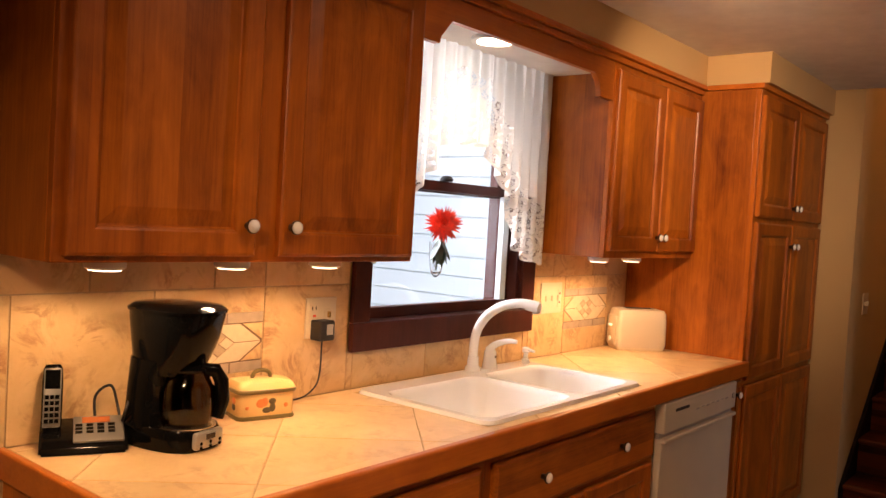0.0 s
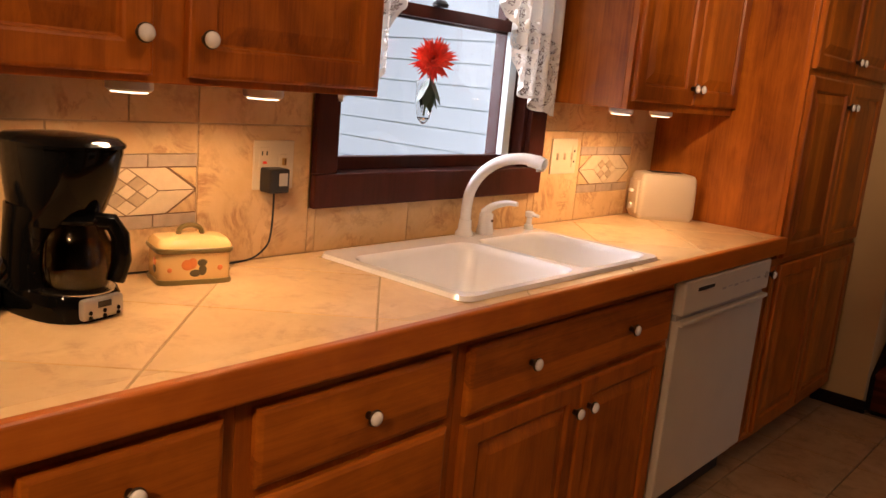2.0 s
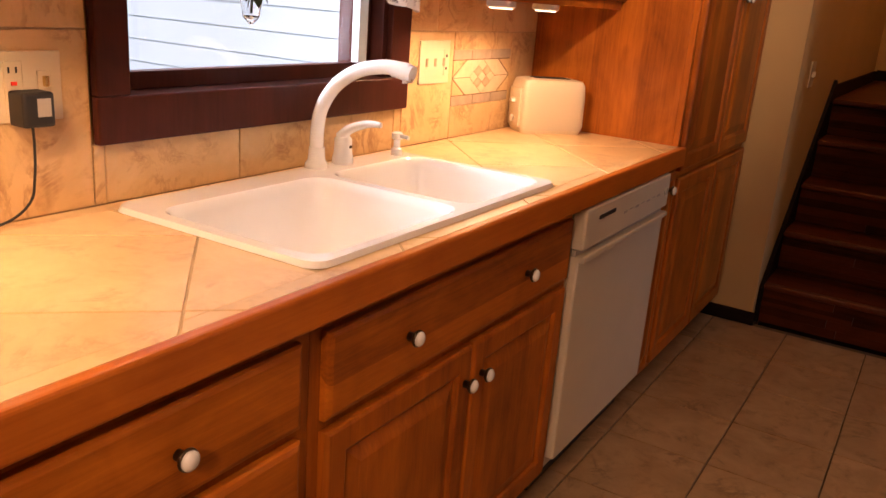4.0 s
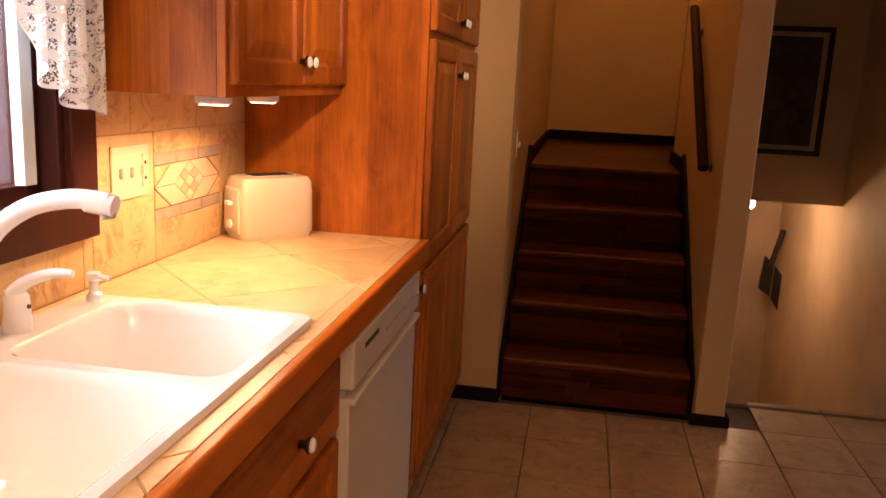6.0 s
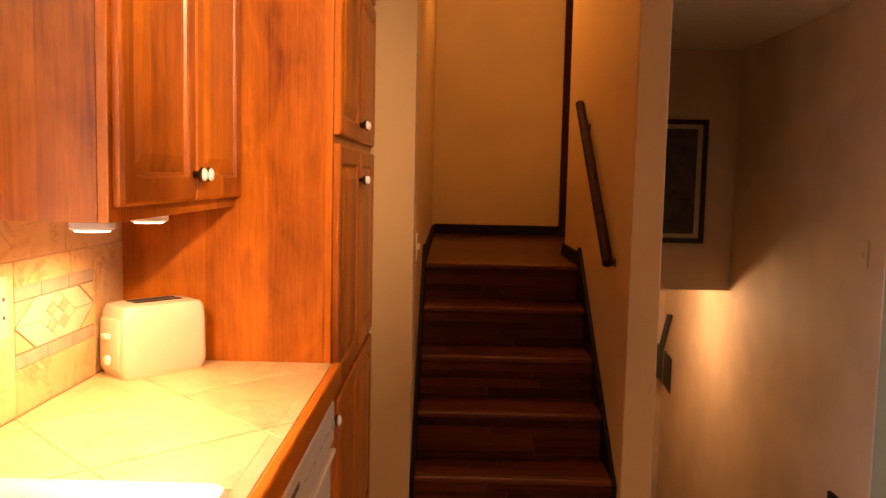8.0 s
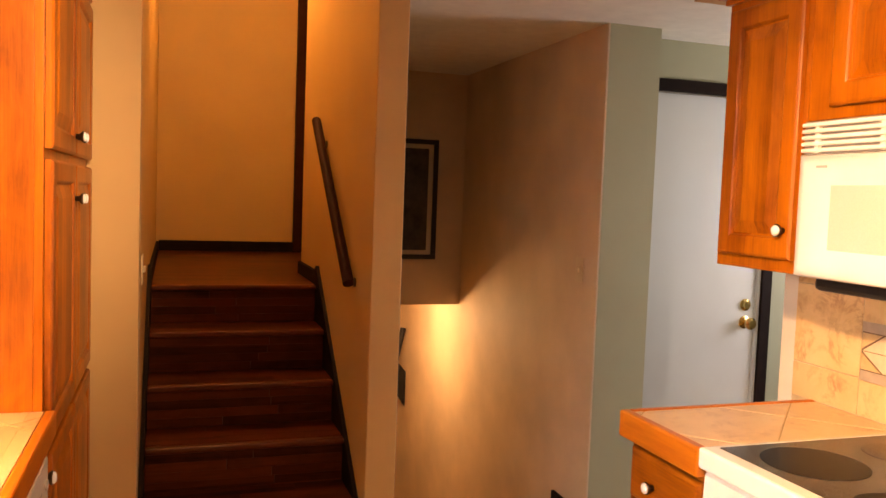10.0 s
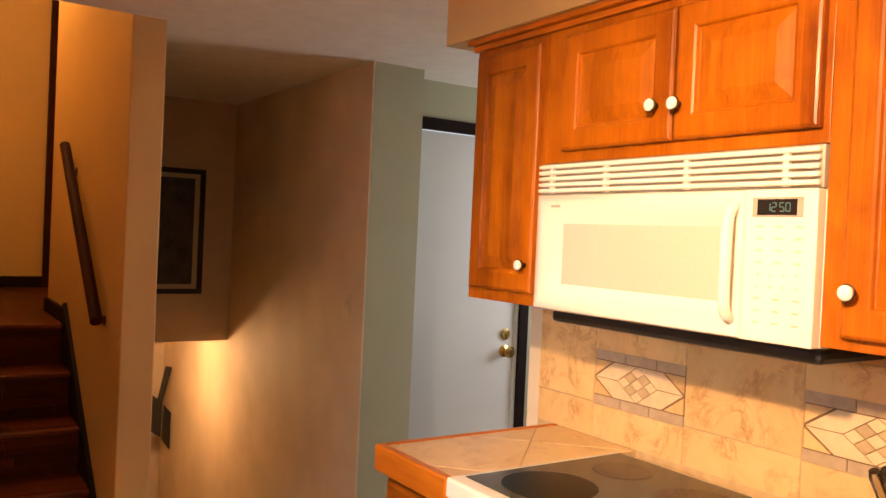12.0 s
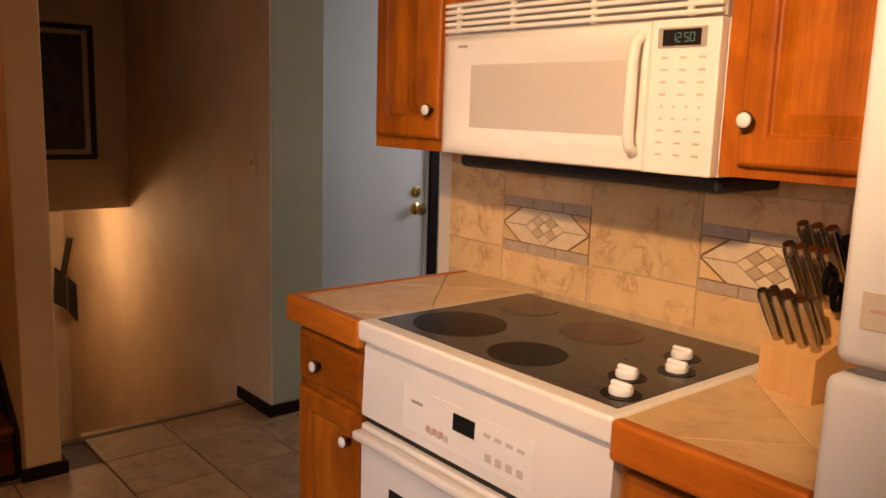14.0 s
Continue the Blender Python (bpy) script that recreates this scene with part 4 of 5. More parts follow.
def mosaic(parent, x, s, y0, y1, z0, z1, flip=False):
    """A decorative panel of bars, parallelograms and small diamonds."""
    w, h = y1 - y0, z1 - z0
    part("mosaic_grout", box(x, y0 + 0.001, z0 + 0.001, x + s * 0.0095, y1 - 0.001, z1 - 0.001), M_MGROUT, parent)

    def put(pts, material, inset=0.0024):
        q = [(y0 + u * w, z0 + v * h) for u, v in pts]
        cy, cz = sum(p[0] for p in q) / len(q), sum(p[1] for p in q) / len(q)
        r = max(math.hypot(p[0] - cy, p[1] - cz) for p in q)
        f = 1 - inset * 1.5 / r
        q = [(cy + (p[0] - cy) * f, cz + (p[1] - cz) * f) for p in q]
        part("mosaic_piece", prism(bmesh.new(), q, x, x + s * 0.0125, "x", 0.0008), material, parent)
    for lo, hi in ((0.0, 0.17), (0.83, 1.0)):
        cuts = (0, 0.36, 0.68, 1.0) if lo == 0 else (0, 0.3, 0.64, 1.0)
        for a, b in zip(cuts, cuts[1:]):
            put([(a, lo), (b, lo), (b, hi), (a, hi)], M_MOSB, 0.001)
    lo, hi = 0.18, 0.82
    mid = 0.5
    for sg in (1, -1):
        f = lambda u: 0.5 + sg * u
        put([(f(0.0), hi), (f(0.27), hi), (f(0.49), mid), (f(0.22), mid)], M_MOSL)
        put([(f(0.0), lo), (f(0.27), lo), (f(0.49), mid), (f(0.22), mid)], M_MOSL)
        put([(f(0.285), hi), (f(0.495), hi), (f(0.495), mid + 0.02)], M_STILE)
        put([(f(0.285), lo), (f(0.495), lo), (f(0.495), mid - 0.02)], M_STILE)
    n = 3
    for i in range(n):
        for j in range(n):
            def at(p, q):
                return (0.5 + (p - q) / n * 0.22, lo + (p + q) / (2 * n) * (hi - lo))
            put([at(i, j), at(i + 1, j), at(i + 1, j + 1), at(i, j + 1)], M_MOSD if (i + j) % 2 else M_MOSL, 0.0012)


bs = struct("backsplash_window", box(0.0, 0.4, 0.863, 0.0085, 1.432, 1.334), M_GROUT, "beige veined tile backsplash under the wall cabinets", "backsplash")
bs2 = struct("backsplash_sink", box(0.0, 1.432, 0.863, 0.0085, 2.424, 1.035), M_GROUT, "beige veined tiles below the window", "backsplash")
bs3 = struct("backsplash_toaster", box(0.0, 2.424, 0.863, 0.0085, 3.249, 1.344), M_GROUT, "beige veined tile backsplash beside the pantry", "backsplash")
ZB = CT
for ya, yb in ((0.4, 0.45), (0.45, 0.782), (1.112, 1.432)):
    wall_tile(bs, 0, 1, ya, yb, ZB, 1.243)
for ya, yb in ((0.4, 0.62), (0.62, 0.95), (0.95, 1.112), (1.112, 1.432)):
    wall_tile(bs, 0, 1, ya, yb, 1.243, 1.334)
wall_tile(bs, 0, 1, 0.782, 1.112, ZB, 1.018)
mosaic(bs, 0, 1, 0.782, 1.112, 1.018, 1.176)
wall_tile(bs, 0, 1, 0.782, 1.112, 1.176, 1.243)
for ya, yb in ((1.432, 1.457), (1.457, 1.80), (1.80, 2.07), (2.07, 2.388), (2.388, 2.424)):
    wall_tile(bs2, 0, 1, ya, yb, ZB, 1.035)
for ya, yb in ((2.424, 2.69), (3.065, 3.249)):
    wall_tile(bs3, 0, 1, ya, yb, ZB, 1.246)
for ya, yb in ((2.424, 2.59), (2.59, 2.92), (2.92, 3.249)):
    wall_tile(bs3, 0, 1, ya, yb, 1.246, 1.344)
wall_tile(bs3, 0, 1, 2.69, 3.065, ZB, 1.02)
mosaic(bs3, 0, 1, 2.69, 3.065, 1.02, 1.19)
wall_tile(bs3, 0, 1, 2.69, 3.065, 1.19, 1.246)


# ---- sink ----
sink = thing("kitchen_sink", (0.31, 1.9, CT), "white double-bowl drop-in kitchen sink", "sink")
sx0, sx1, sy0, sy1 = SINK
b = bmesh.new()
RIM = CT + 0.011


def bowl(bm, x0, x1, y0, y1, depth):
    """A bowl's inner skin as nested rounded rings; gives back its upper ring."""
    def ring(ins, z, r, n=5):
        pts = []
        for cx, cy, a0 in ((x1 - ins - r, y1 - ins - r, 0), (x0 + ins + r, y1 - ins - r, 90), (x0 + ins + r, y0 + ins + r, 180), (x1 - ins - r, y0 + ins + r, 270)):
            for k in range(n):
                a = radians(a0 + 90 * k / (n - 1))
                pts.append(bm.verts.new((cx + r * math.cos(a), cy + r * math.sin(a), z)))
        return pts
    loops = [ring(0, RIM, 0.05), ring(0.006, RIM - 0.004, 0.05), ring(0.012, RIM - 0.02, 0.05), ring(0.03, RIM - depth * 0.9, 0.055), ring(0.05, RIM - depth, 0.05)]
    for p, q in zip(loops, loops[1:]):
        for k in range(len(p)):
            bm.faces.new((p[k], p[(k + 1) % len(p)], q[(k + 1) % len(q)], q[k]))
    bm.faces.new(loops[-1])
    return loops[0]


BOWLS = ((0.135, 0.528, 1.462, 1.925), (0.135, 0.526, 1.95, 2.312))
for spec, deep in zip(BOWLS, (0.2, 0.15)):
    bowl(b, *spec, deep)
part("bowl", b, M_PORC, sink, "", True)
rm = bmesh.new()
outer = []
for cx, cy, a0 in ((sx1 - 0.035, sy1 - 0.035, 0), (sx0 + 0.035, sy1 - 0.035, 90), (sx0 + 0.035, sy0 + 0.035, 180), (sx1 - 0.035, sy0 + 0.035, 270)):
    for k in range(6):
        a = radians(a0 + 90 * k / 5)
        outer.append((cx + 0.035 * math.cos(a), cy + 0.035 * math.sin(a)))
edges = []


def loop_edges(pts, z):
    vs = [rm.verts.new((p[0], p[1], z)) for p in pts]
    return vs, [rm.edges.new((vs[k], vs[(k + 1) % len(vs)])) for k in range(len(vs))]


ov, oe = loop_edges([(0.3025 + (p[0] - 0.3025) * 0.984, 1.885 + (p[1] - 1.885) * 0.99) for p in outer], RIM)
lv, le = loop_edges(outer, CT + 0.0005)
for k in range(len(ov)):
    rm.faces.new((lv[k], lv[(k + 1) % len(lv)], ov[(k + 1) % len(ov)], ov[k]))
alle = list(oe)


def bowl_top(x0, x1, y0, y1, r=0.05, n=5):
    pts = []
    for cx, cy, a0 in ((x1 - r, y1 - r, 0), (x0 + r, y1 - r, 90), (x0 + r, y0 + r, 180), (x1 - r, y0 + r, 270)):
        for k in range(n):
            a = radians(a0 + 90 * k / (n - 1))
            pts.append((cx + r * math.cos(a), cy + r * math.sin(a)))
    return pts


for spec in BOWLS:
    alle += loop_edges(bowl_top(*spec), RIM)[1]
bmesh.ops.triangle_fill(rm, use_beauty=True, use_dissolve=False, edges=alle)
part("rim", rm, M_PORC, sink)
for cx, cy, dz in ((0.33, 1.69, 0.2), (0.33, 2.13, 0.15)):
    part("drain", lathe(bmesh.new(), [(0.042, 0.0), (0.042, 0.003), (0.032, 0.003), (0.03, 0.001), (0.001, 0.001)], Matrix.Translation((cx, cy, RIM - dz + 0.0005))), M_CHROME, sink, "steel drain ring", True)
fc = thing("faucet", (0.085, 2.0, RIM), "white gooseneck kitchen faucet with a lever", "faucet")
part("spout", tube(bmesh.new(), spline([(0.075, 1.988, RIM + 0.02), (0.075, 1.988, RIM + 0.09), (0.083, 1.993, RIM + 0.145), (0.115, 2.002, RIM + 0.198), (0.168, 2.012, RIM + 0.236), (0.23, 2.02, RIM + 0.252), (0.28, 2.026, RIM + 0.252), (0.30, 2.028, RIM + 0.25)], 7), 0.0165, 16), M_PORC, fc, "", True)
part("spout_tip", tube(bmesh.new(), [(0.262, 2.024, RIM + 0.251), (0.309, 2.029, RIM + 0.244)], 0.0188, 14), M_PORC, fc, "", True)
part("aerator", tube(bmesh.new(), [(0.296, 2.028, RIM + 0.232), (0.297, 2.028, RIM + 0.223)], 0.012, 12), M_GREYP, fc)
part("spout_base", lathe(bmesh.new(), [(0.028, 0.0), (0.028, 0.01), (0.021, 0.02), (0.019, 0.05)], Matrix.Translation((0.075, 1.988, RIM))), M_PORC, fc, "", True)
part("lever_base", lathe(bmesh.new(), [(0.027, 0.0), (0.027, 0.012), (0.023, 0.03), (0.022, 0.062), (0.012, 0.075)], Matrix.Translation((0.085, 2.075, RIM))), M_PORC, fc, "", True)
part("lever", tube(bmesh.new(), spline([(0.08, 2.07, RIM + 0.065), (0.105, 2.076, RIM + 0.089), (0.15, 2.084, RIM + 0.106), (0.188, 2.088, RIM + 0.108)], 5), 0.0115, 12, [1.3 - 0.7 * k / 15 for k in range(16)]), M_PORC, fc, "", True)
part("hot_mark", cyl(bmesh.new(), (0.109, 2.075, RIM + 0.045), 0.004, 0.003, "x"), M_BRONZE, fc)
sp = thing("soap_dispenser", (0.10, 2.285, RIM), "small white soap dispenser on the sink ledge", "soap dispenser")
part("base", lathe(bmesh.new(), [(0.016, 0.0), (0.015, 0.015), (0.009, 0.02), (0.009, 0.04), (0.015, 0.043), (0.015, 0.058), (0.008, 0.062)], Matrix.Translation((0.10, 2.285, RIM))), M_PORC, sp, "", True)
part("nozzle", tube(bmesh.new(), [(0.10, 2.285, RIM + 0.053), (0.14, 2.28, RIM + 0.05)], 0.0055, 8), M_PORC, sp, "", True)


# ---- range wall ----
RX = 2.37
c = cabinet("wall_cabinet", WX, RX, 2.803, 3.128, 1.30, 2.035, -1, "narrow cherry wall cabinet beside the microwave", GU)
front(c, RX, 2.82, 3.108, 1.335, 2.012, -1, knobs=[(2.845, 1.41)])
c = cabinet("wall_cabinet", WX, RX, 1.992, 2.802, 1.685, 2.035, -1, "low cherry wall cabinet with two doors above the microwave", GU)
front(c, RX, 2.358, 2.722, 1.715, 2.012, -1, knobs=[(2.402, 1.795)])
front(c, RX, 2.006, 2.353, 1.715, 2.012, -1, knobs=[(2.337, 1.792)])
c = cabinet("wall_cabinet", WX, RX, 1.50, 1.991, 1.305, 2.035, -1, "cherry wall cabinet between microwave and refrigerator", GU)
front(c, RX, 1.52, 1.945, 1.328, 2.012, -1, knobs=[(1.922, 1.411)])
cr = box(RX - 0.012, 1.45, 2.036, WX, 3.14, 2.052, bev=0.002)
bx(cr, RX - 0.028, 1.45, 2.053, WX, 3.155, 2.069, bev=0.003)
struct("trim_range", cr, M_EDGE, "cherry crown moulding on the range cabinets", "trim")

# base cabinets by the range
RB = 2.062
c = cabinet("base_cabinet", WX, RB, 2.70, 3.03, 0.0, 0.848, -1, "cherry base cabinet with a drawer and a door beside the range", GB, 0.09)
front(c, RB, 2.712, 3.012, 0.685, 0.818, -1, "drawer", [(2.90, 0.742)], flat=True)
front(c, RB, 2.712, 3.012, 0.11, 0.66, -1, knobs=[(2.755, 0.585)])
c = cabinet("base_cabinet", WX, RB, 1.60, 1.935, 0.0, 0.848, -1, "cherry base cabinet between range and refrigerator", GB, 0.09)
front(c, RB, 1.615, 1.915, 0.685, 0.818, -1, "drawer", [(1.76, 0.75)], flat=True)
front(c, RB, 1.615, 1.915, 0.11, 0.66, -1, knobs=[(1.88, 0.58)])
tops = []
for ya, yb, lab in ((2.698, 3.045, "beige tile worktop with an oak edge at the wall end"), (1.595, 1.936, "beige tile worktop with an oak edge beside the refrigerator")):
    tw = thing("worktop", (2.35, (ya + yb) / 2, 0.85), lab, "worktop", "worktops")
    part("grout_bed", box(2.052, ya, 0.849, WX, yb - (0.022 if ya > 2 else 0), CTR - 0.0025), M_GROUT, tw, "tan grout")
    part("edge", box(2.022, ya, 0.838, 2.051, yb, CTR + 0.003, bev=0.007, seg=3), M_EDGE, tw, "rounded oak edge")
    if ya > 2:
        part("edge", box(2.0515, yb - 0.021, 0.838, WX, yb, CTR + 0.003, bev=0.006, seg=3), M_EDGE, tw, "rounded oak edge")
    tops.append((tw, ya, yb))

bs4 = struct("backsplash_range", box(WX - 0.0085, 1.5, 0.852, WX, 3.12, 1.34), M_GROUT, "beige veined tile backsplash behind the range", "backsplash")
for ya, yb in ((2.87, 3.12), (2.198, 2.535), (1.5, 1.86)):
    wall_tile(bs4, WX, -1, ya, yb, CTR, 1.012)
    wall_tile(bs4, WX, -1, ya, yb, 1.012, 1.248)
for ya, yb in ((2.87, 3.12), (2.70, 2.87), (2.36, 2.70), (2.02, 2.36), (1.68, 2.02), (1.5, 1.68)):
    wall_tile(bs4, WX, -1, ya, yb, 1.248, 1.34)
for ya, yb in ((2.535, 2.87), (1.86, 2.198)):
    wall_tile(bs4, WX, -1, ya, yb, CTR, 1.008)
    mosaic(bs4, WX, -1, ya, yb, 1.008, 1.168)
    wall_tile(bs4, WX, -1, ya, yb, 1.168, 1.248)

# range
OX, OY0, OY1 = 2.045, 1.937, 2.697
ov = thing("range", (2.35, 2.32, 0), "white electric range with a smooth glass cooktop", "range")
part("body", box(OX + 0.02, OY0 + 0.004, 0.06, WX - 0.02, OY1 - 0.004, 0.86), M_APPL, ov)
part("cooktop_rim", box(OX - 0.02, OY0 - 0.004, 0.862, WX - 0.075, OY1 + 0.004, 0.912, bev=0.008, seg=3), M_APPL, ov)
ck = part("cooktop_glass", box(OX + 0.022, OY0 + 0.02, 0.9122, WX - 0.092, OY1 - 0.02, 0.9142), M_COOK, ov, "dark speckled glass")
for bx_, by, r, mt in ((2.205, 2.535, 0.112, M_BURN), (2.165, 2.272, 0.085, M_BURN), (2.455, 2.548, 0.075, M_BURNW), (2.43, 2.292, 0.098, M_BURNW)):
    part("burner", cyl(bmesh.new(), (bx_, by, 0.9147), r, 0.0007, "z", None, 48), mt, ck)
for nx, ny_ in ((2.215, 2.052), (2.128, 1.998), (2.417, 2.066), (2.329, 2.018)):
    part("knob_plate", cyl(bmesh.new(), (nx, ny_, 0.915), 0.038, 0.0014, "z", None, 32), M_BURN, ck)
    kb_ = lathe(bmesh.new(), [(0.022, 0), (0.0235, 0.004), (0.0225, 0.012), (0.017, 0.017), (0.002, 0.018)], Matrix.Translation((nx, ny_, 0.9155)))
    part("control_knob", turned(bx(kb_, nx - 0.0065, ny_ - 0.0225, 0.926, nx + 0.0065, ny_ + 0.0225, 0.938, bev=0.005, seg=3), Matrix()), M_PORC, ck, "white control knob", True)
for k, (mx, my) in enumerate(((2.30, 2.02), (2.12, 2.06), (2.13, 2.10), (2.31, 2.13), (2.35, 2.12))):
    part("mark", cyl(bmesh.new(), (mx, my, 0.9146), 0.004, 0.0006), M_MATTEB, ck)
fp = bmesh.new()
prism(fp, [(OX - 0.008, 0.675), (OX - 0.001, 0.846), (OX + 0.012, 0.862), (OX + 0.03, 0.862), (OX + 0.03, 0.675)], OY0 + 0.002, OY1 - 0.002, "y")
cp = part("front_panel", fp, M_APPL, ov)


def on_slope(ya, yb, za, zb, lift, thick=0.0015):
    """A thin plate on the sloping front panel."""
    b = bmesh.new()
    fx = lambda z: OX - 0.008 + 0.007 * (z - 0.675) / 0.171 - lift
    vs = [b.verts.new((fx(z) - d, y, z)) for d in (0, thick) for y, z in ((ya, za), (yb, za), (yb, zb), (ya, zb))]
    for q in ((0, 1, 2, 3), (7, 6, 5, 4), (0, 4, 5, 1), (1, 5, 6, 2), (2, 6, 7, 3), (3, 7, 4, 0)):
        b.faces.new([vs[k] for k in q])
    return b


part("keypad", on_slope(2.12, 2.53, 0.70, 0.80, 0.0005), M_WPLAST, cp, "pale control keypad")
part("display", on_slope(2.288, 2.356, 0.748, 0.785, 0.0022), M_SCREEN, cp, "dark clock display")
part("emblem", on_slope(2.46, 2.50, 0.765, 0.772, 0.0022, 0.0008), M_GREYP, cp)
for k in range(6):
    part("button", on_slope(2.29 + 0.026 * k - 0.0, 2.305 + 0.026 * k, 0.712, 0.727, 0.0022, 0.0008) if k > 2 else on_slope(2.385 + 0.022 * k, 2.40 + 0.022 * k, 0.715, 0.73, 0.0022, 0.0008), M_PINKP if k < 3 else M_FAINTP, cp)
for k in range(4):
    part("button", on_slope(2.145 + 0.032 * k, 2.165 + 0.032 * k, 0.765, 0.773, 0.0022, 0.0008), M_FAINTP, cp)
    part("button", on_slope(2.145 + 0.03 * k, 2.163 + 0.03 * k, 0.715, 0.732, 0.0022, 0.0008), M_FAINTP, cp)
part("gap", box(OX + 0.004, OY0 + 0.004, 0.655, OX + 0.03, OY1 - 0.004, 0.674), M_MATTEB, ov, "dark gap over the oven door")
od = part("oven_door", box(OX - 0.012, OY0 + 0.004, 0.20, OX + 0.03, OY1 - 0.004, 0.655, bev=0.006), M_APPL, ov)
part("handle", box(OX - 0.046, OY0 + 0.012, 0.622, OX - 0.0125, OY1 - 0.012, 0.646, bev=0.009, seg=3), M_APPL, od, "", True)
part("oven_window", box(OX - 0.0135, 2.06, 0.32, OX - 0.0115, 2.57, 0.53), M_SCREEN, od, "dark oven glass")
part("drawer", box(OX - 0.01, OY0 + 0.004, 0.07, OX + 0.03, OY1 - 0.004, 0.19, bev=0.005), M_APPL, ov)

# microwave
MX, MY0, MY1, MZ0, MZ1 = 2.345, 1.992, 2.797, 1.30, 1.682
mw = thing("microwave", (2.5, 2.39, 1.3), "white over-the-range microwave under a cherry cabinet", "microwave")
part("body", box(MX + 0.03, MY0, MZ0, WX - 0.001, MY1, MZ1, bev=0.003), M_APPL, mw)
part("underside", box(MX + 0.05, MY0 + 0.01, MZ0 - 0.035, WX - 0.03, MY1 - 0.02, MZ0 - 0.0005, bev=0.012), M_MATTEB, mw, "dark vented underside")
# grey sheet behind the slats paints the shade between them
vent = part("vent_grille", box(MX + 0.014, MY0, 1.602, MX + 0.0295, MY1, MZ1), M_GREYP, mw, "vent grille backing with the shade between slats painted grey")
for k in range(5):
    z = 1.606 + 0.0155 * k
    part("slat", box(MX, MY0 + 0.004, z, MX + 0.0138, MY1 - 0.002, z + 0.0095, bev=0.003), M_WPLAST, vent)
for yy in (2.06, 2.30, 2.545, 2.74):
    part("slat_post", box(MX + 0.003, yy, 1.604, MX + 0.0135, yy + 0.012, 1.675), M_WPLAST, vent)
md = bmesh.new()
DY0, DY1, DZ0, DZ1 = 2.15, MY1, MZ0, 1.600
WY0, WY1, WZ0, WZ1 = 2.205, 2.704, 1.370, 1.526
loops = [[(MX + 0.029, DY0, DZ0), (MX + 0.029, DY1, DZ0), (MX + 0.029, DY1, DZ1), (MX + 0.029, DY0, DZ1)]]


def frame_loop(t_, h):
    lerp = lambda a, b: a + (b - a) * t_
    ya, yb, za, zb = lerp(DY0, WY0), lerp(DY1, WY1), lerp(DZ0, WZ0), lerp(DZ1, WZ1)
    return [(MX + h, ya, za), (MX + h, yb, za), (MX + h, yb, zb), (MX + h, ya, zb)]


for t_, h in ((0.0, 0.006), (0.06, 0.0), (0.3, -0.004), (0.55, -0.001), (0.8, 0.009), (1.0, 0.016)):
    loops.append(frame_loop(t_, h))
rings(md, loops)
mdoor = part("door", md, M_APPL, mw, "", True)
part("door_window", box(MX + 0.0155, WY0, WZ0, MX + 0.019, WY1, WZ1), M_MWWIN, mdoor, "cream perforated window")
part("handle", tube(bmesh.new(), spline([(MX + 0.004, 2.172, 1.335), (MX - 0.026, 2.168, 1.36), (MX - 0.032, 2.166, 1.45), (MX - 0.026, 2.168, 1.545), (MX + 0.004, 2.172, 1.575)], 6), 0.012, 12), M_APPL, mdoor, "", True)
part("emblem", box(MX - 0.0035, 2.70, 1.567, MX + 0.002, 2.735, 1.573), M_GREYP, mdoor)
pn = part("control_panel", box(MX + 0.001, MY0 + 0.002, MZ0, MX + 0.029, 2.1485, 1.600, bev=0.004), M_WPLAST, mw)
part("display", box(MX - 0.001, 2.022, 1.545, MX + 0.002, 2.132, 1.584, bev=0.001), M_GREYP, pn)
part("display_glass", box(MX - 0.0018, 2.034, 1.549, MX + 0.001, 2.12, 1.580), M_SCREEN, pn, "dark clock display")
for yy, on in ((2.096, "bc"), (2.083, "abged"), (2.066, "afgcd"), (2.053, "abcdef")):
    for sgm in on:
        dy, dz, w2, h2 = {"a": (0, 0.008, 0.004, 0.0008), "g": (0, 0, 0.004, 0.0008), "d": (0, -0.008, 0.004, 0.0008), "f": (0.0045, 0.004, 0.0008, 0.0035), "b": (-0.0045, 0.004, 0.0008, 0.0035), "e": (0.0045, -0.004, 0.0008, 0.0035), "c": (-0.0045, -0.004, 0.0008, 0.0035)}[sgm]
        part("digit_bar", box(MX - 0.0024, yy + dy - w2, 1.5645 + dz - h2, MX - 0.0017, yy + dy + w2, 1.5645 + dz + h2), M_CLOCK, pn)
for rr in range(9):
    zz = 1.527 - 0.0235 * rr
    cols = 4 if rr in (4, 5) else 3
    for cc_ in range(cols):
        yy = 2.118 - cc_ * (0.085 / (cols - 1)) - 0.004
        part("key_print", box(MX + 0.0002, yy - (0.0075 if cols == 3 else 0.0025), zz - 0.0028, MX + 0.0012, yy + (0.0075 if cols == 3 else 0.0025), zz + 0.002), M_FAINTP, pn)

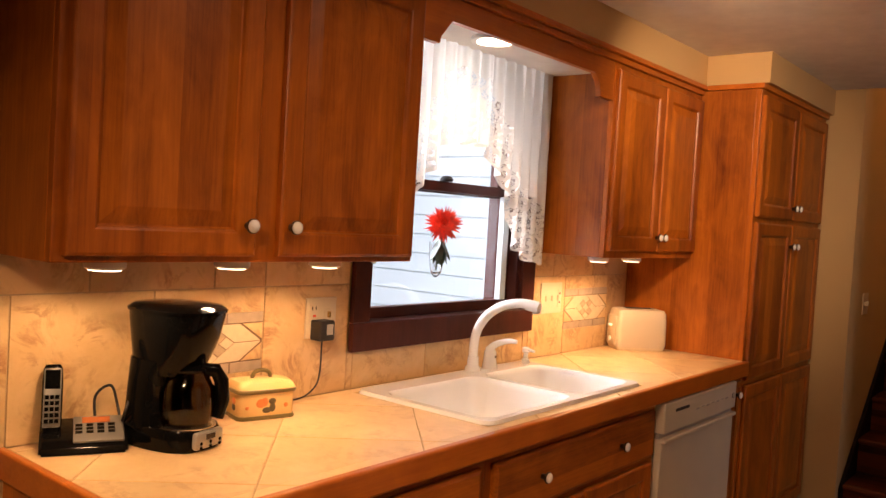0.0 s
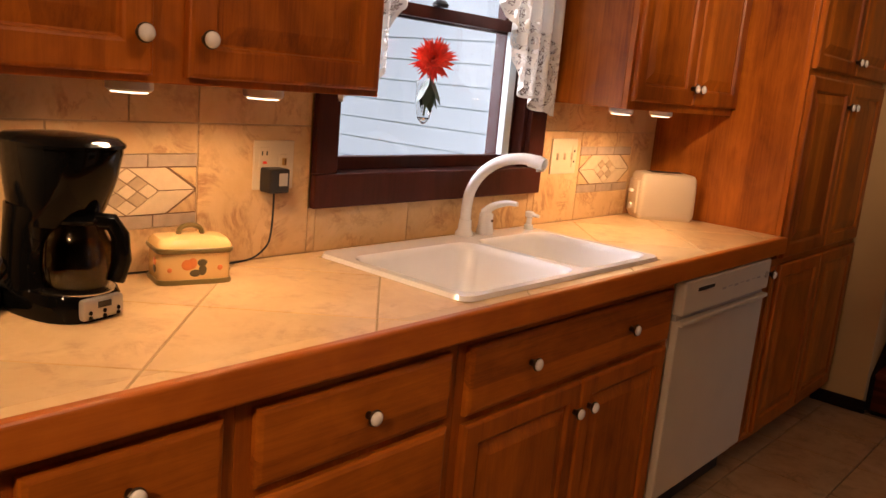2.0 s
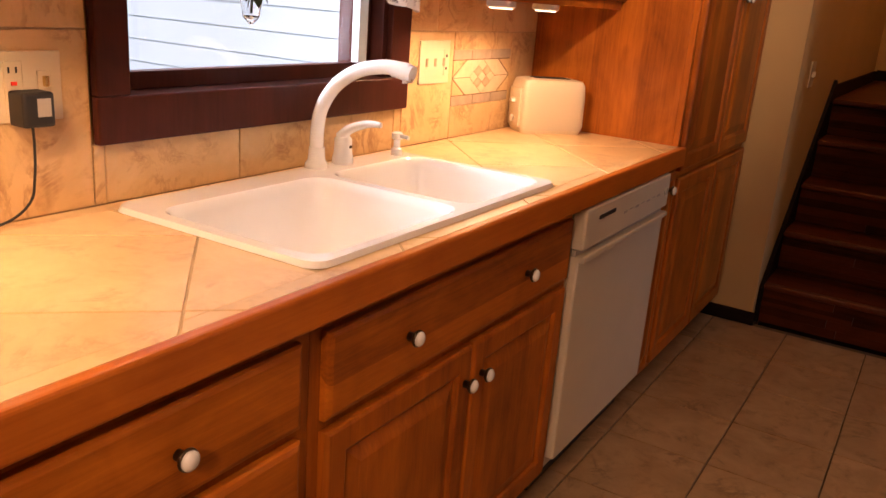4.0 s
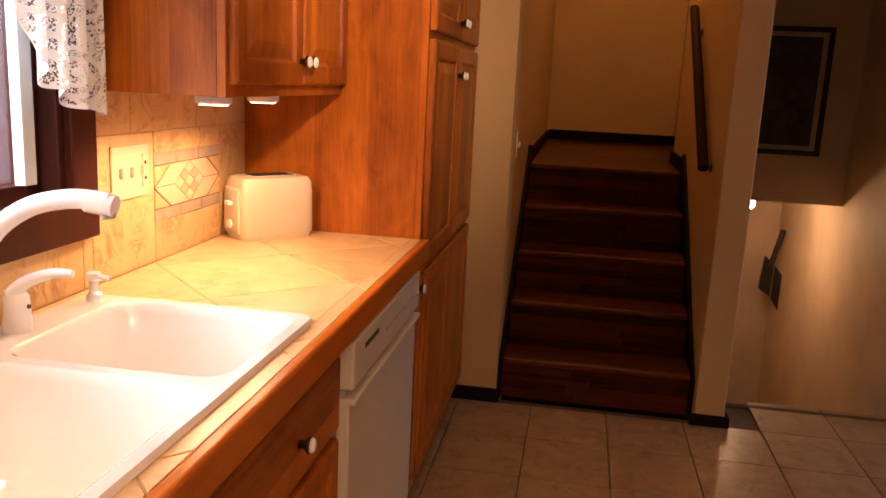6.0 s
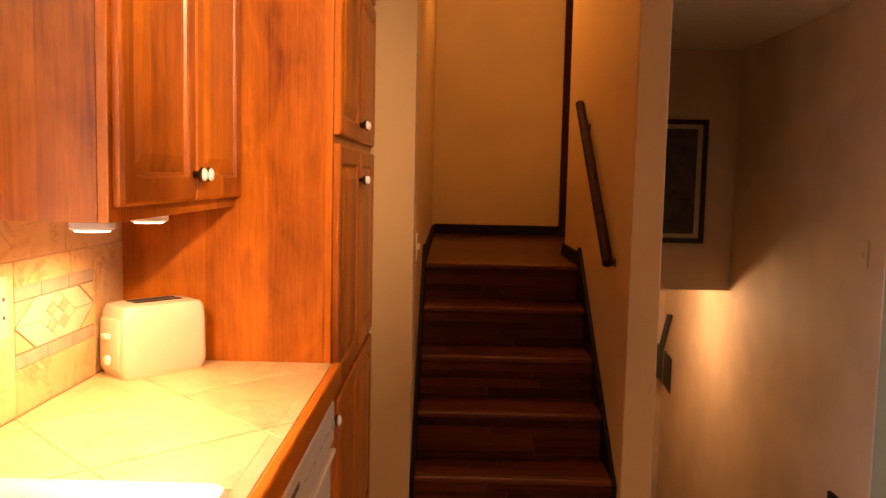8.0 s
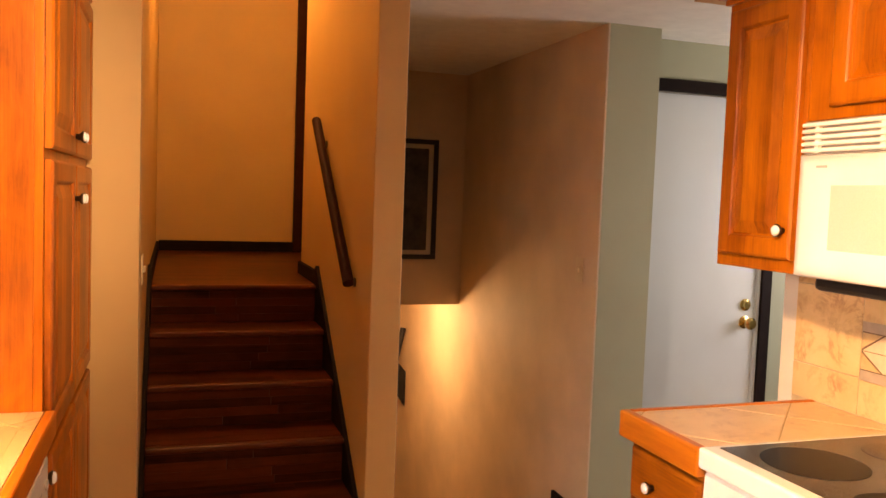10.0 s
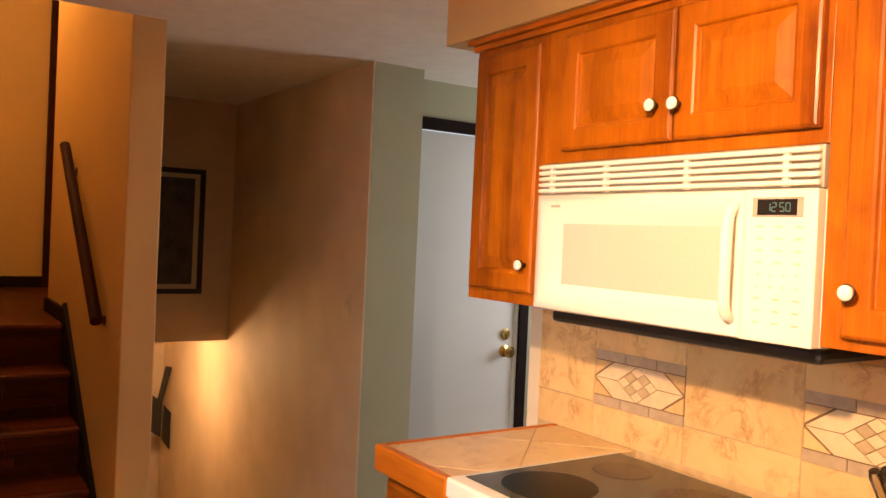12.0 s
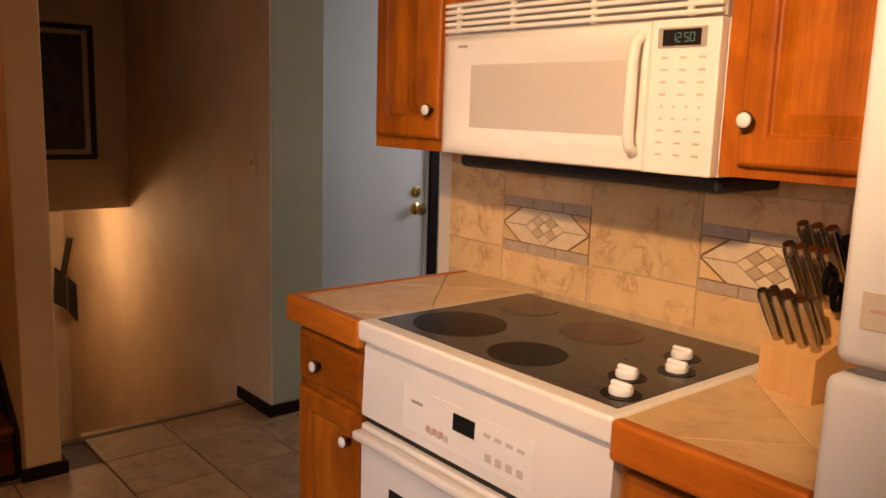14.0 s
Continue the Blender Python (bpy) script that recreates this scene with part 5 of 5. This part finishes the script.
# refrigerator
FRX, FRY = 1.985, 1.570
fr = thing("refrigerator", (2.3, 1.2, 0), "white top-freezer refrigerator beside the worktop", "refrigerator")
part("cabinet_body", box(FRX + 0.075, 0.80, 0.02, WX - 0.02, FRY - 0.004, 1.70, bev=0.008), M_COOLW, fr)
fz = part("freezer_door", box(FRX, 0.80, 1.115, FRX + 0.068, FRY, 1.705, bev=0.016, seg=4), M_COOLW, fr, "", True)
part("fridge_door", box(FRX, 0.80, 0.10, FRX + 0.068, FRY + 0.008, 1.098, bev=0.016, seg=4), M_COOLW, fr, "", True)
part("gasket", box(FRX + 0.03, 0.82, 1.096, FRX + 0.075, FRY - 0.02, 1.117), M_GREYP, fr)
part("badge", box(FRX - 0.0015, 1.488, 1.165, FRX + 0.002, 1.541, 1.213, bev=0.001), M_FAINTP, fz, "grey badge")
part("badge_bar", box(FRX - 0.0025, 1.50, 1.187, FRX, 1.53, 1.192), M_PINKP, fz)
part("kick_grille", box(FRX + 0.06, 0.82, 0.0, FRX + 0.08, FRY - 0.02, 0.095), M_MATTEB, fr)

# knife block
KM = Matrix.Translation((2.478, 1.812, CTR)) @ Matrix.Rotation(math.atan2(0.22, -0.975), 4, "Z")
kb = thing("knife_block", (2.468, 1.815, CTR), "beech knife block full of steel-handled knives", "knife block")
b = bmesh.new()
prism(b, [(0.085, 0.0), (0.085, 0.085), (0.02, 0.115), (0.015, 0.15), (-0.07, 0.215), (-0.11, 0.19), (-0.11, 0.0)], -0.062, 0.062, "y")
part("block", turned(b, KM), M_BLOCK, kb)
part("feet", turned(box(-0.105, -0.06, -0.0, 0.08, 0.06, 0.004), KM @ Matrix.Translation((0, 0, -0.0005))), M_MATTEB, kb)


def handle(u, w, v, length, r, material, name="knife_handle"):
    """A knife handle that leans out of the block's slope."""
    d = Vector((0.52, 0.05, 0.85)).normalized()
    p = Vector((u, w, v))
    pts = [p - d * 0.01, p + d * length * 0.12, p + d * length * 0.5, p + d * length * 0.9, p + d * length]
    t2 = tube(bmesh.new(), pts, r, 10, [0.85, 0.8, 1.0, 1.08, 0.8])
    part(name, turned(t2, KM), material, kb, "", True)


for k in range(4):
    handle(0.062, -0.044 + 0.029 * k, 0.098, 0.115, 0.0118, M_KNIFE)
for k in range(4):
    handle(0.036, -0.046 + 0.029 * k, 0.108, 0.105, 0.0112, M_KNIFE)
for k in range(4):
    handle(-0.008, -0.048 + 0.028 * k, 0.165, 0.135, 0.0138, M_KNIFE)
for k in range(3):
    handle(-0.046, -0.05 + 0.032 * k, 0.196, 0.142, 0.0138, M_KNIFE)
handle(-0.04, 0.048, 0.19, 0.135, 0.0125, M_BLACK, "sharpener_handle")
for s in (1, -1):
    lp = [Vector((0.05 + 0.013 * s + 0.013 * math.cos(a), 0.056, 0.212 + 0.016 * s + 0.022 * math.sin(a))) for a in [2 * math.pi * q / 18 for q in range(19)]]
    part("scissor_handle", turned(tube(bmesh.new(), lp, 0.0068, 8), KM), M_BLACK, kb, "black scissor loop", True)

# ---- things on the window worktop ----
CM = Matrix.Translation((0.178, 0.74, CT)) @ Matrix.Rotation(radians(14), 4, "Z") @ Matrix.Diagonal((0.86, 0.86, 0.955, 1))
cm = thing("coffee_maker", (0.175, 0.725, CT), "glossy black drip coffee maker with a glass carafe", "coffee maker")


def oval(bm, prof, m, n=28, sq=0.7):
    """Stacked rounded-box rings: rows of (half depth, half width, shift, height)."""
    rows = []
    for hx, hy, sx_, z in prof:
        rw = []
        for k in range(n):
            a = 2 * math.pi * k / n
            ca, sa = math.cos(a), math.sin(a)
            rw.append(bm.verts.new(m @ Vector((sx_ + hx * math.copysign(abs(ca) ** sq, ca), hy * math.copysign(abs(sa) ** sq, sa), z))))
        rows.append(rw)
    for a, b2 in zip(rows, rows[1:]):
        for k in range(n):
            bm.faces.new((a[k], a[(k + 1) % n], b2[(k + 1) % n], b2[k]))
    bm.faces.new(rows[0][::-1])
    bm.faces.new(rows[-1])
    return bm


part("base", oval(bmesh.new(), [(0.115, 0.088, 0.0, 0.0), (0.118, 0.092, 0.0, 0.012), (0.116, 0.09, 0.0, 0.04), (0.11, 0.086, 0.0, 0.05)], CM), M_BLACK, cm, "", True)
part("column", oval(bmesh.new(), [(0.07, 0.09, -0.046, 0.045), (0.064, 0.084, -0.05, 0.10), (0.066, 0.08, -0.046, 0.16), (0.085, 0.082, -0.026, 0.2)], CM), M_BLACK, cm, "", True)
part("brew_basket", oval(bmesh.new(), [(0.082, 0.07, -0.022, 0.166), (0.094, 0.08, -0.014, 0.2), (0.108, 0.09, -0.004, 0.25), (0.118, 0.096, 0.0, 0.302), (0.118, 0.096, 0.0, 0.31)], CM), M_BLACK, cm, "", True)
part("lid", oval(bmesh.new(), [(0.122, 0.1, 0.0, 0.311), (0.123, 0.101, 0.0, 0.317), (0.108, 0.088, 0.0, 0.327), (0.05, 0.04, 0.0, 0.331)], CM), M_BLACK, cm, "black hinged lid", True)
car = part("carafe", lathe(bmesh.new(), [(0.05, 0.0), (0.064, 0.008), (0.07, 0.04), (0.066, 0.085), (0.05, 0.115), (0.046, 0.122), (0.044, 0.122), (0.048, 0.112), (0.064, 0.083), (0.068, 0.04), (0.062, 0.011), (0.002, 0.004)], CM @ Matrix.Translation((0.045, 0, 0.052)), 28), M_CARAFE, cm, "smoky glass carafe", True)
part("carafe_lid", lathe(bmesh.new(), [(0.047, 0), (0.05, 0.006), (0.04, 0.014), (0.001, 0.016)], CM @ Matrix.Translation((0.045, 0, 0.1745))), M_BLACK, car, "black carafe lid", True)
part("carafe_handle", tube(bmesh.new(), [CM @ Vector(p) for p in ((0.075, 0.02, 0.176), (0.096, 0.042, 0.176), (0.107, 0.054, 0.152), (0.11, 0.058, 0.105), (0.10, 0.05, 0.066))], 0.0165, 12), M_BLACK, car, "black carafe handle", True)
part("warming_plate", cyl(bmesh.new(), CM @ Vector((0.045, 0, 0.0505)), 0.064, 0.003), M_CHROME, cm)
pnl = part("control_panel", turned(box(0.108, -0.05, 0.006, 0.127, 0.05, 0.047, bev=0.008), CM), M_SILVER, cm, "silver control panel", True)
part("clock", turned(box(0.1265, -0.016, 0.028, 0.1285, 0.016, 0.04), CM), M_SCREEN, pnl)
for k in range(6):
    part("button", turned(cyl(bmesh.new(), (0.1275, -0.034 + 0.034 * (k % 3), 0.012 + 0.0095 * (k // 3)), 0.004, 0.003, "x"), CM), M_BLACK, pnl)

# telephone
PM = Matrix.Translation((0.095, 0.578, CT)) @ Matrix.Rotation(radians(-26), 4, "Z") @ Matrix.Diagonal((0.95, 0.86, 0.86, 1))
ph = thing("telephone", (0.085, 0.565, CT), "black and silver cordless telephone on an answering base", "telephone")
b = bmesh.new()
prism(b, [(-0.065, 0.0), (-0.065, 0.055), (-0.04, 0.062), (0.06, 0.024), (0.07, 0.012), (0.07, 0.0)], -0.1, 0.1, "y")
bmesh.ops.bevel(b, geom=b.edges[:], offset=0.006, segments=2, affect="EDGES")
pb = part("base", turned(b, PM), M_BLACK, ph, "", True)
TILT_P = PM @ Matrix.Translation((0.01, 0.03, 0.046)) @ Matrix.Rotation(radians(20.5), 4, "Y")
part("face_plate", turned(box(-0.052, -0.055, -0.004, 0.05, 0.062, 0.0035, bev=0.003), TILT_P), M_SILVERP, pb, "silver face plate", True)
part("display", turned(box(-0.045, -0.035, 0.0036, -0.022, 0.03, 0.0046), TILT_P), M_LCD, pb, "amber display")
for k in range(12):
    part("button", turned(box(-0.012 + 0.014 * (k // 4) - 0.004, -0.042 + 0.025 * (k % 4) - 0.008, 0.0036, -0.012 + 0.014 * (k // 4) + 0.004, -0.042 + 0.025 * (k % 4) + 0.008, 0.006), TILT_P), M_BLACK, pb)
HM = PM @ Matrix.Translation((0.0, -0.075, 0.04)) @ Matrix.Rotation(radians(-14), 4, "Y")
hs = part("handset", turned(oval(bmesh.new(), [(0.012, 0.02, 0, 0.0), (0.014, 0.0235, 0, 0.02), (0.014, 0.024, 0, 0.12), (0.013, 0.022, 0, 0.155), (0.009, 0.017, 0, 0.165)], Matrix()), HM), M_BLACK, ph, "", True)
part("front_shell", turned(box(0.0115, -0.02, 0.012, 0.0142, 0.02, 0.156, bev=0.004), HM), M_SILVERP, hs, "silver handset front", True)
part("screen", turned(box(0.0125, -0.017, 0.105, 0.0155, 0.017, 0.152, bev=0.002), HM), M_BLACK, hs, "black handset screen")
for k in range(15):
    part("key", turned(box(0.0135, -0.0165 + 0.0115 * (k % 3), 0.022 + 0.0145 * (k // 3), 0.016, -0.0165 + 0.0115 * (k % 3) + 0.0095, 0.022 + 0.0145 * (k // 3) + 0.010), HM), M_BLACK, hs)
part("antenna", turned(cyl(bmesh.new(), (-0.05, -0.085, 0.09), 0.004, 0.09), PM), M_BLACK, ph)
cd = thing("phone_cord", (0.1, 0.66, CT), "black cord coiled behind the telephone", "cable")
part("wire", tube(bmesh.new(), spline([(0.045, 0.63, CT + 0.03), (0.03, 0.635, CT + 0.09), (0.05, 0.66, CT + 0.115), (0.055, 0.675, CT + 0.07), (0.10, 0.66, CT + 0.04), (0.14, 0.645, CT + 0.075), (0.12, 0.67, CT + 0.10), (0.09, 0.70, CT + 0.09)], 8), 0.0032, 8), M_MATTEB, cd, "", True)
part("plug_lead", tube(bmesh.new(), spline([(0.15, 0.635, CT + 0.004), (0.12, 0.655, CT + 0.012), (0.11, 0.68, CT + 0.03), (0.09, 0.70, CT + 0.03)], 6), 0.004, 8), M_MATTEB, cd, "", True)

# recipe tin
TM = Matrix.Translation((0.098, 1.045, CT)) @ Matrix.Rotation(radians(-15), 4, "Z")
tin = thing("ceramic_box", (0.098, 1.045, CT), "yellow lidded ceramic box painted with fruit and leaves", "box")
part("body", turned(oval(bmesh.new(), [(0.048, 0.073, 0, 0.0), (0.05, 0.076, 0, 0.006), (0.05, 0.076, 0, 0.064), (0.048, 0.074, 0, 0.068)], Matrix(), 32, 0.28), TM), M_YELLOW, tin, "", True)
part("foot_band", turned(oval(bmesh.new(), [(0.053, 0.079, 0, 0.0), (0.054, 0.08, 0, 0.004), (0.052, 0.078, 0, 0.01)], Matrix(), 32, 0.28), TM), M_OLIVE, tin, "olive base band", True)
ld = part("lid", turned(oval(bmesh.new(), [(0.054, 0.08, 0, 0.076), (0.052, 0.078, 0, 0.084), (0.044, 0.07, 0, 0.094), (0.02, 0.04, 0, 0.098)], Matrix(), 32, 0.3), TM), M_YELLOW, tin, "yellow lid", True)
part("lid_band", turned(oval(bmesh.new(), [(0.053, 0.079, 0, 0.066), (0.055, 0.082, 0, 0.070), (0.055, 0.082, 0, 0.076), (0.053, 0.079, 0, 0.078)], Matrix(), 32, 0.28), TM), M_OLIVE, ld, "olive lid band", True)
part("lid_handle", turned(tube(bmesh.new(), spline([(0, -0.026, 0.094), (0, -0.02, 0.111), (0, 0, 0.117), (0, 0.02, 0.111), (0, 0.026, 0.094)], 6), 0.0055, 8), TM), M_OLIVE, ld, "olive loop handle", True)
for (dy, dz, ry, rz, mt) in ((-0.018, 0.042, 0.014, 0.012, M_ORANGE), (-0.008, 0.045, 0.01, 0.012, M_ORANGE), (0.012, 0.046, 0.011, 0.008, M_LEAFP), (-0.002, 0.024, 0.013, 0.008, M_LEAFP), (0.013, 0.03, 0.009, 0.012, M_LEAFP), (-0.055, 0.032, 0.005, 0.005, M_ORANGE), (0.05, 0.034, 0.006, 0.006, M_ORANGE)):
    mo = bmesh.new()
    bmesh.ops.create_uvsphere(mo, u_segments=12, v_segments=8, radius=1, matrix=Matrix.Translation((0.0495, dy, dz)) @ Matrix.Diagonal((0.002, ry, rz, 1)))
    part("painted_motif", turned(mo, TM), mt, tin, "", True)
for dz in (0.03, 0.045):
    mo = bmesh.new()
    bmesh.ops.create_uvsphere(mo, u_segments=12, v_segments=8, radius=1, matrix=Matrix.Translation((0.012, -0.0755, dz)) @ Matrix.Diagonal((0.012, 0.002, 0.009, 1)))
    part("painted_motif", turned(mo, TM), M_ORANGE if dz > 0.04 else M_LEAFP, tin, "", True)

# outlet with charger
out = thing("wall_outlet", (0.0125, 1.315, 1.15), "almond double outlet with a switch in the backsplash", "outlet")
part("plate", box(0.0125, 1.257, 1.09, 0.018, 1.374, 1.207, bev=0.002), M_ALMOND, out)
part("socket", box(0.018, 1.27, 1.105, 0.0205, 1.302, 1.192, bev=0.002), M_ALMOND, out)
part("switch_body", box(0.018, 1.328, 1.125, 0.0205, 1.352, 1.175, bev=0.002), M_ALMOND, out)
part("toggle", box(0.0205, 1.336, 1.148, 0.03, 1.344, 1.166, bev=0.002), M_BRASS, out)
part("test_button", box(0.0205, 1.281, 1.152, 0.0235, 1.29, 1.158), M_RED, out, "red test button")
for yy in (1.277, 1.29):
    part("slot", box(0.0205, yy, 1.172, 0.0212, yy + 0.003, 1.182), M_MATTEB, out)
ch = thing("charger", (0.04, 1.30, 1.12), "black plug-in charger with a cord to the worktop", "charger")
part("brick", box(0.021, 1.272, 1.087, 0.066, 1.328, 1.145, bev=0.005), M_MATTEB, ch)
part("label_print", box(0.0655, 1.296, 1.105, 0.067, 1.32, 1.135), M_GREYP, ch)
part("cord", tube(bmesh.new(), spline([(0.045, 1.298, 1.087), (0.043, 1.30, 1.05), (0.05, 1.292, 1.0), (0.045, 1.285, 0.96), (0.04, 1.25, CT + 0.012), (0.035, 1.2, CT + 0.004), (0.03, 1.15, CT + 0.005), (0.025, 1.11, CT + 0.004), (0.022, 1.0, CT + 0.004), (0.022, 0.93, CT + 0.006)], 8), 0.0024, 8), M_MATTEB, ch, "", True)
spw = switch_plate((0.0125, 2.575, 1.158), "x", 0.16, 0.125, 3, "almond plate with three rocker switches and an outlet")
part("socket", box(0.0185, 2.622, 1.118, 0.021, 2.648, 1.196, bev=0.002), M_ALMOND, spw)
for z in (1.135, 1.172):
    part("slot", box(0.021, 2.63, z, 0.0216, 2.639, z + 0.008), M_MATTEB, spw)

# toaster
TO = Matrix.Translation((0.14, 3.128, CT)) @ Matrix.Rotation(radians(50), 4, "Z") @ Matrix.Diagonal((0.93, 0.9, 1.0, 1))
to = thing("toaster", (0.125, 3.105, CT), "cream plastic two-slice toaster on the worktop", "toaster")
part("shell", turned(oval(bmesh.new(), [(0.125, 0.072, 0, 0.012), (0.128, 0.074, 0, 0.03), (0.126, 0.072, 0, 0.13), (0.123, 0.069, 0, 0.165), (0.115, 0.062, 0, 0.179), (0.09, 0.045, 0, 0.184)], Matrix(), 44, 0.22), TO), M_CREAM, to, "", True)
part("base", turned(oval(bmesh.new(), [(0.12, 0.068, 0, 0.0), (0.125, 0.072, 0, 0.013)], Matrix(), 44, 0.27), TO), M_ALMOND, to, "", True)
for s in (-0.018, 0.018):
    part("slot", turned(box(-0.07, s - 0.01, 0.1825, 0.07, s + 0.01, 0.1858), TO), M_MATTEB, to, "dark bread slot")
part("end_cap", turned(box(-0.135, -0.05, 0.02, -0.122, 0.05, 0.15, bev=0.005), TO), M_CREAM, to, "", True)
part("lever", turned(box(-0.15, -0.014, 0.1, -0.134, 0.014, 0.112, bev=0.003), TO), M_WPLAST, to)
part("dial", turned(cyl(bmesh.new(), (-0.138, 0, 0.045), 0.012, 0.01, "x"), TO), M_WPLAST, to)

# ---- ceiling lamp fittings behind the camera ----
for k, (lx, ly) in enumerate(CEILING_LAMPS):
    fx_ = thing("ceiling_light", (lx, ly, CEIL), "round flush ceiling light", "lamp", "ceiling lights")
    part("canopy", lathe(bmesh.new(), [(0.13, -0.002), (0.14, -0.02), (0.12, -0.03)], Matrix.Translation((lx, ly, CEIL))), M_WPLAST, fx_, "", True)

# ---- tiles, last ----
diagonal_tiles(TOP_W, 0.014, 0.585, 0.455, 3.249, CT, 1.72, 1.15, 0.487, SINK, M_CTILE)
for tw, ya, yb in tops:
    diagonal_tiles(tw, 2.053, WX - 0.013, ya + 0.002, yb - (0.023 if ya > 2 else 0.002), CTR, 3.885, 0.45, 0.487, None, M_CTILE)
TW, TD = 0.327, 0.343
b = bmesh.new()
prism(b, [(0.0025, 0.0025), (TW - 0.0025, 0.0025), (TW - 0.0025, TD - 0.0025), (0.0025, TD - 0.0025)], -0.0095, 0.0, "z", 0.0015)
FT = mesh_of("floor_tile", b, M_FTILE)
for i in range(0, 13):
    for j in range(-20, 2):
        x, y = 0.266 + TW * i, 4.283 - TD + TD * j
        if x > 4.5 or y < -2.4:
            continue
        if y + TD > 4.29 and (x < 1.75 or y + TD > 4.58) and x < 2.7:
            if not (1.74 < x + 0.1 and x < 2.65):
                continue
        if y + TD > 4.34 and x < 1.70:
            continue
        piece("floor_tile", FT, FLOOR, (x, y, 0.0))
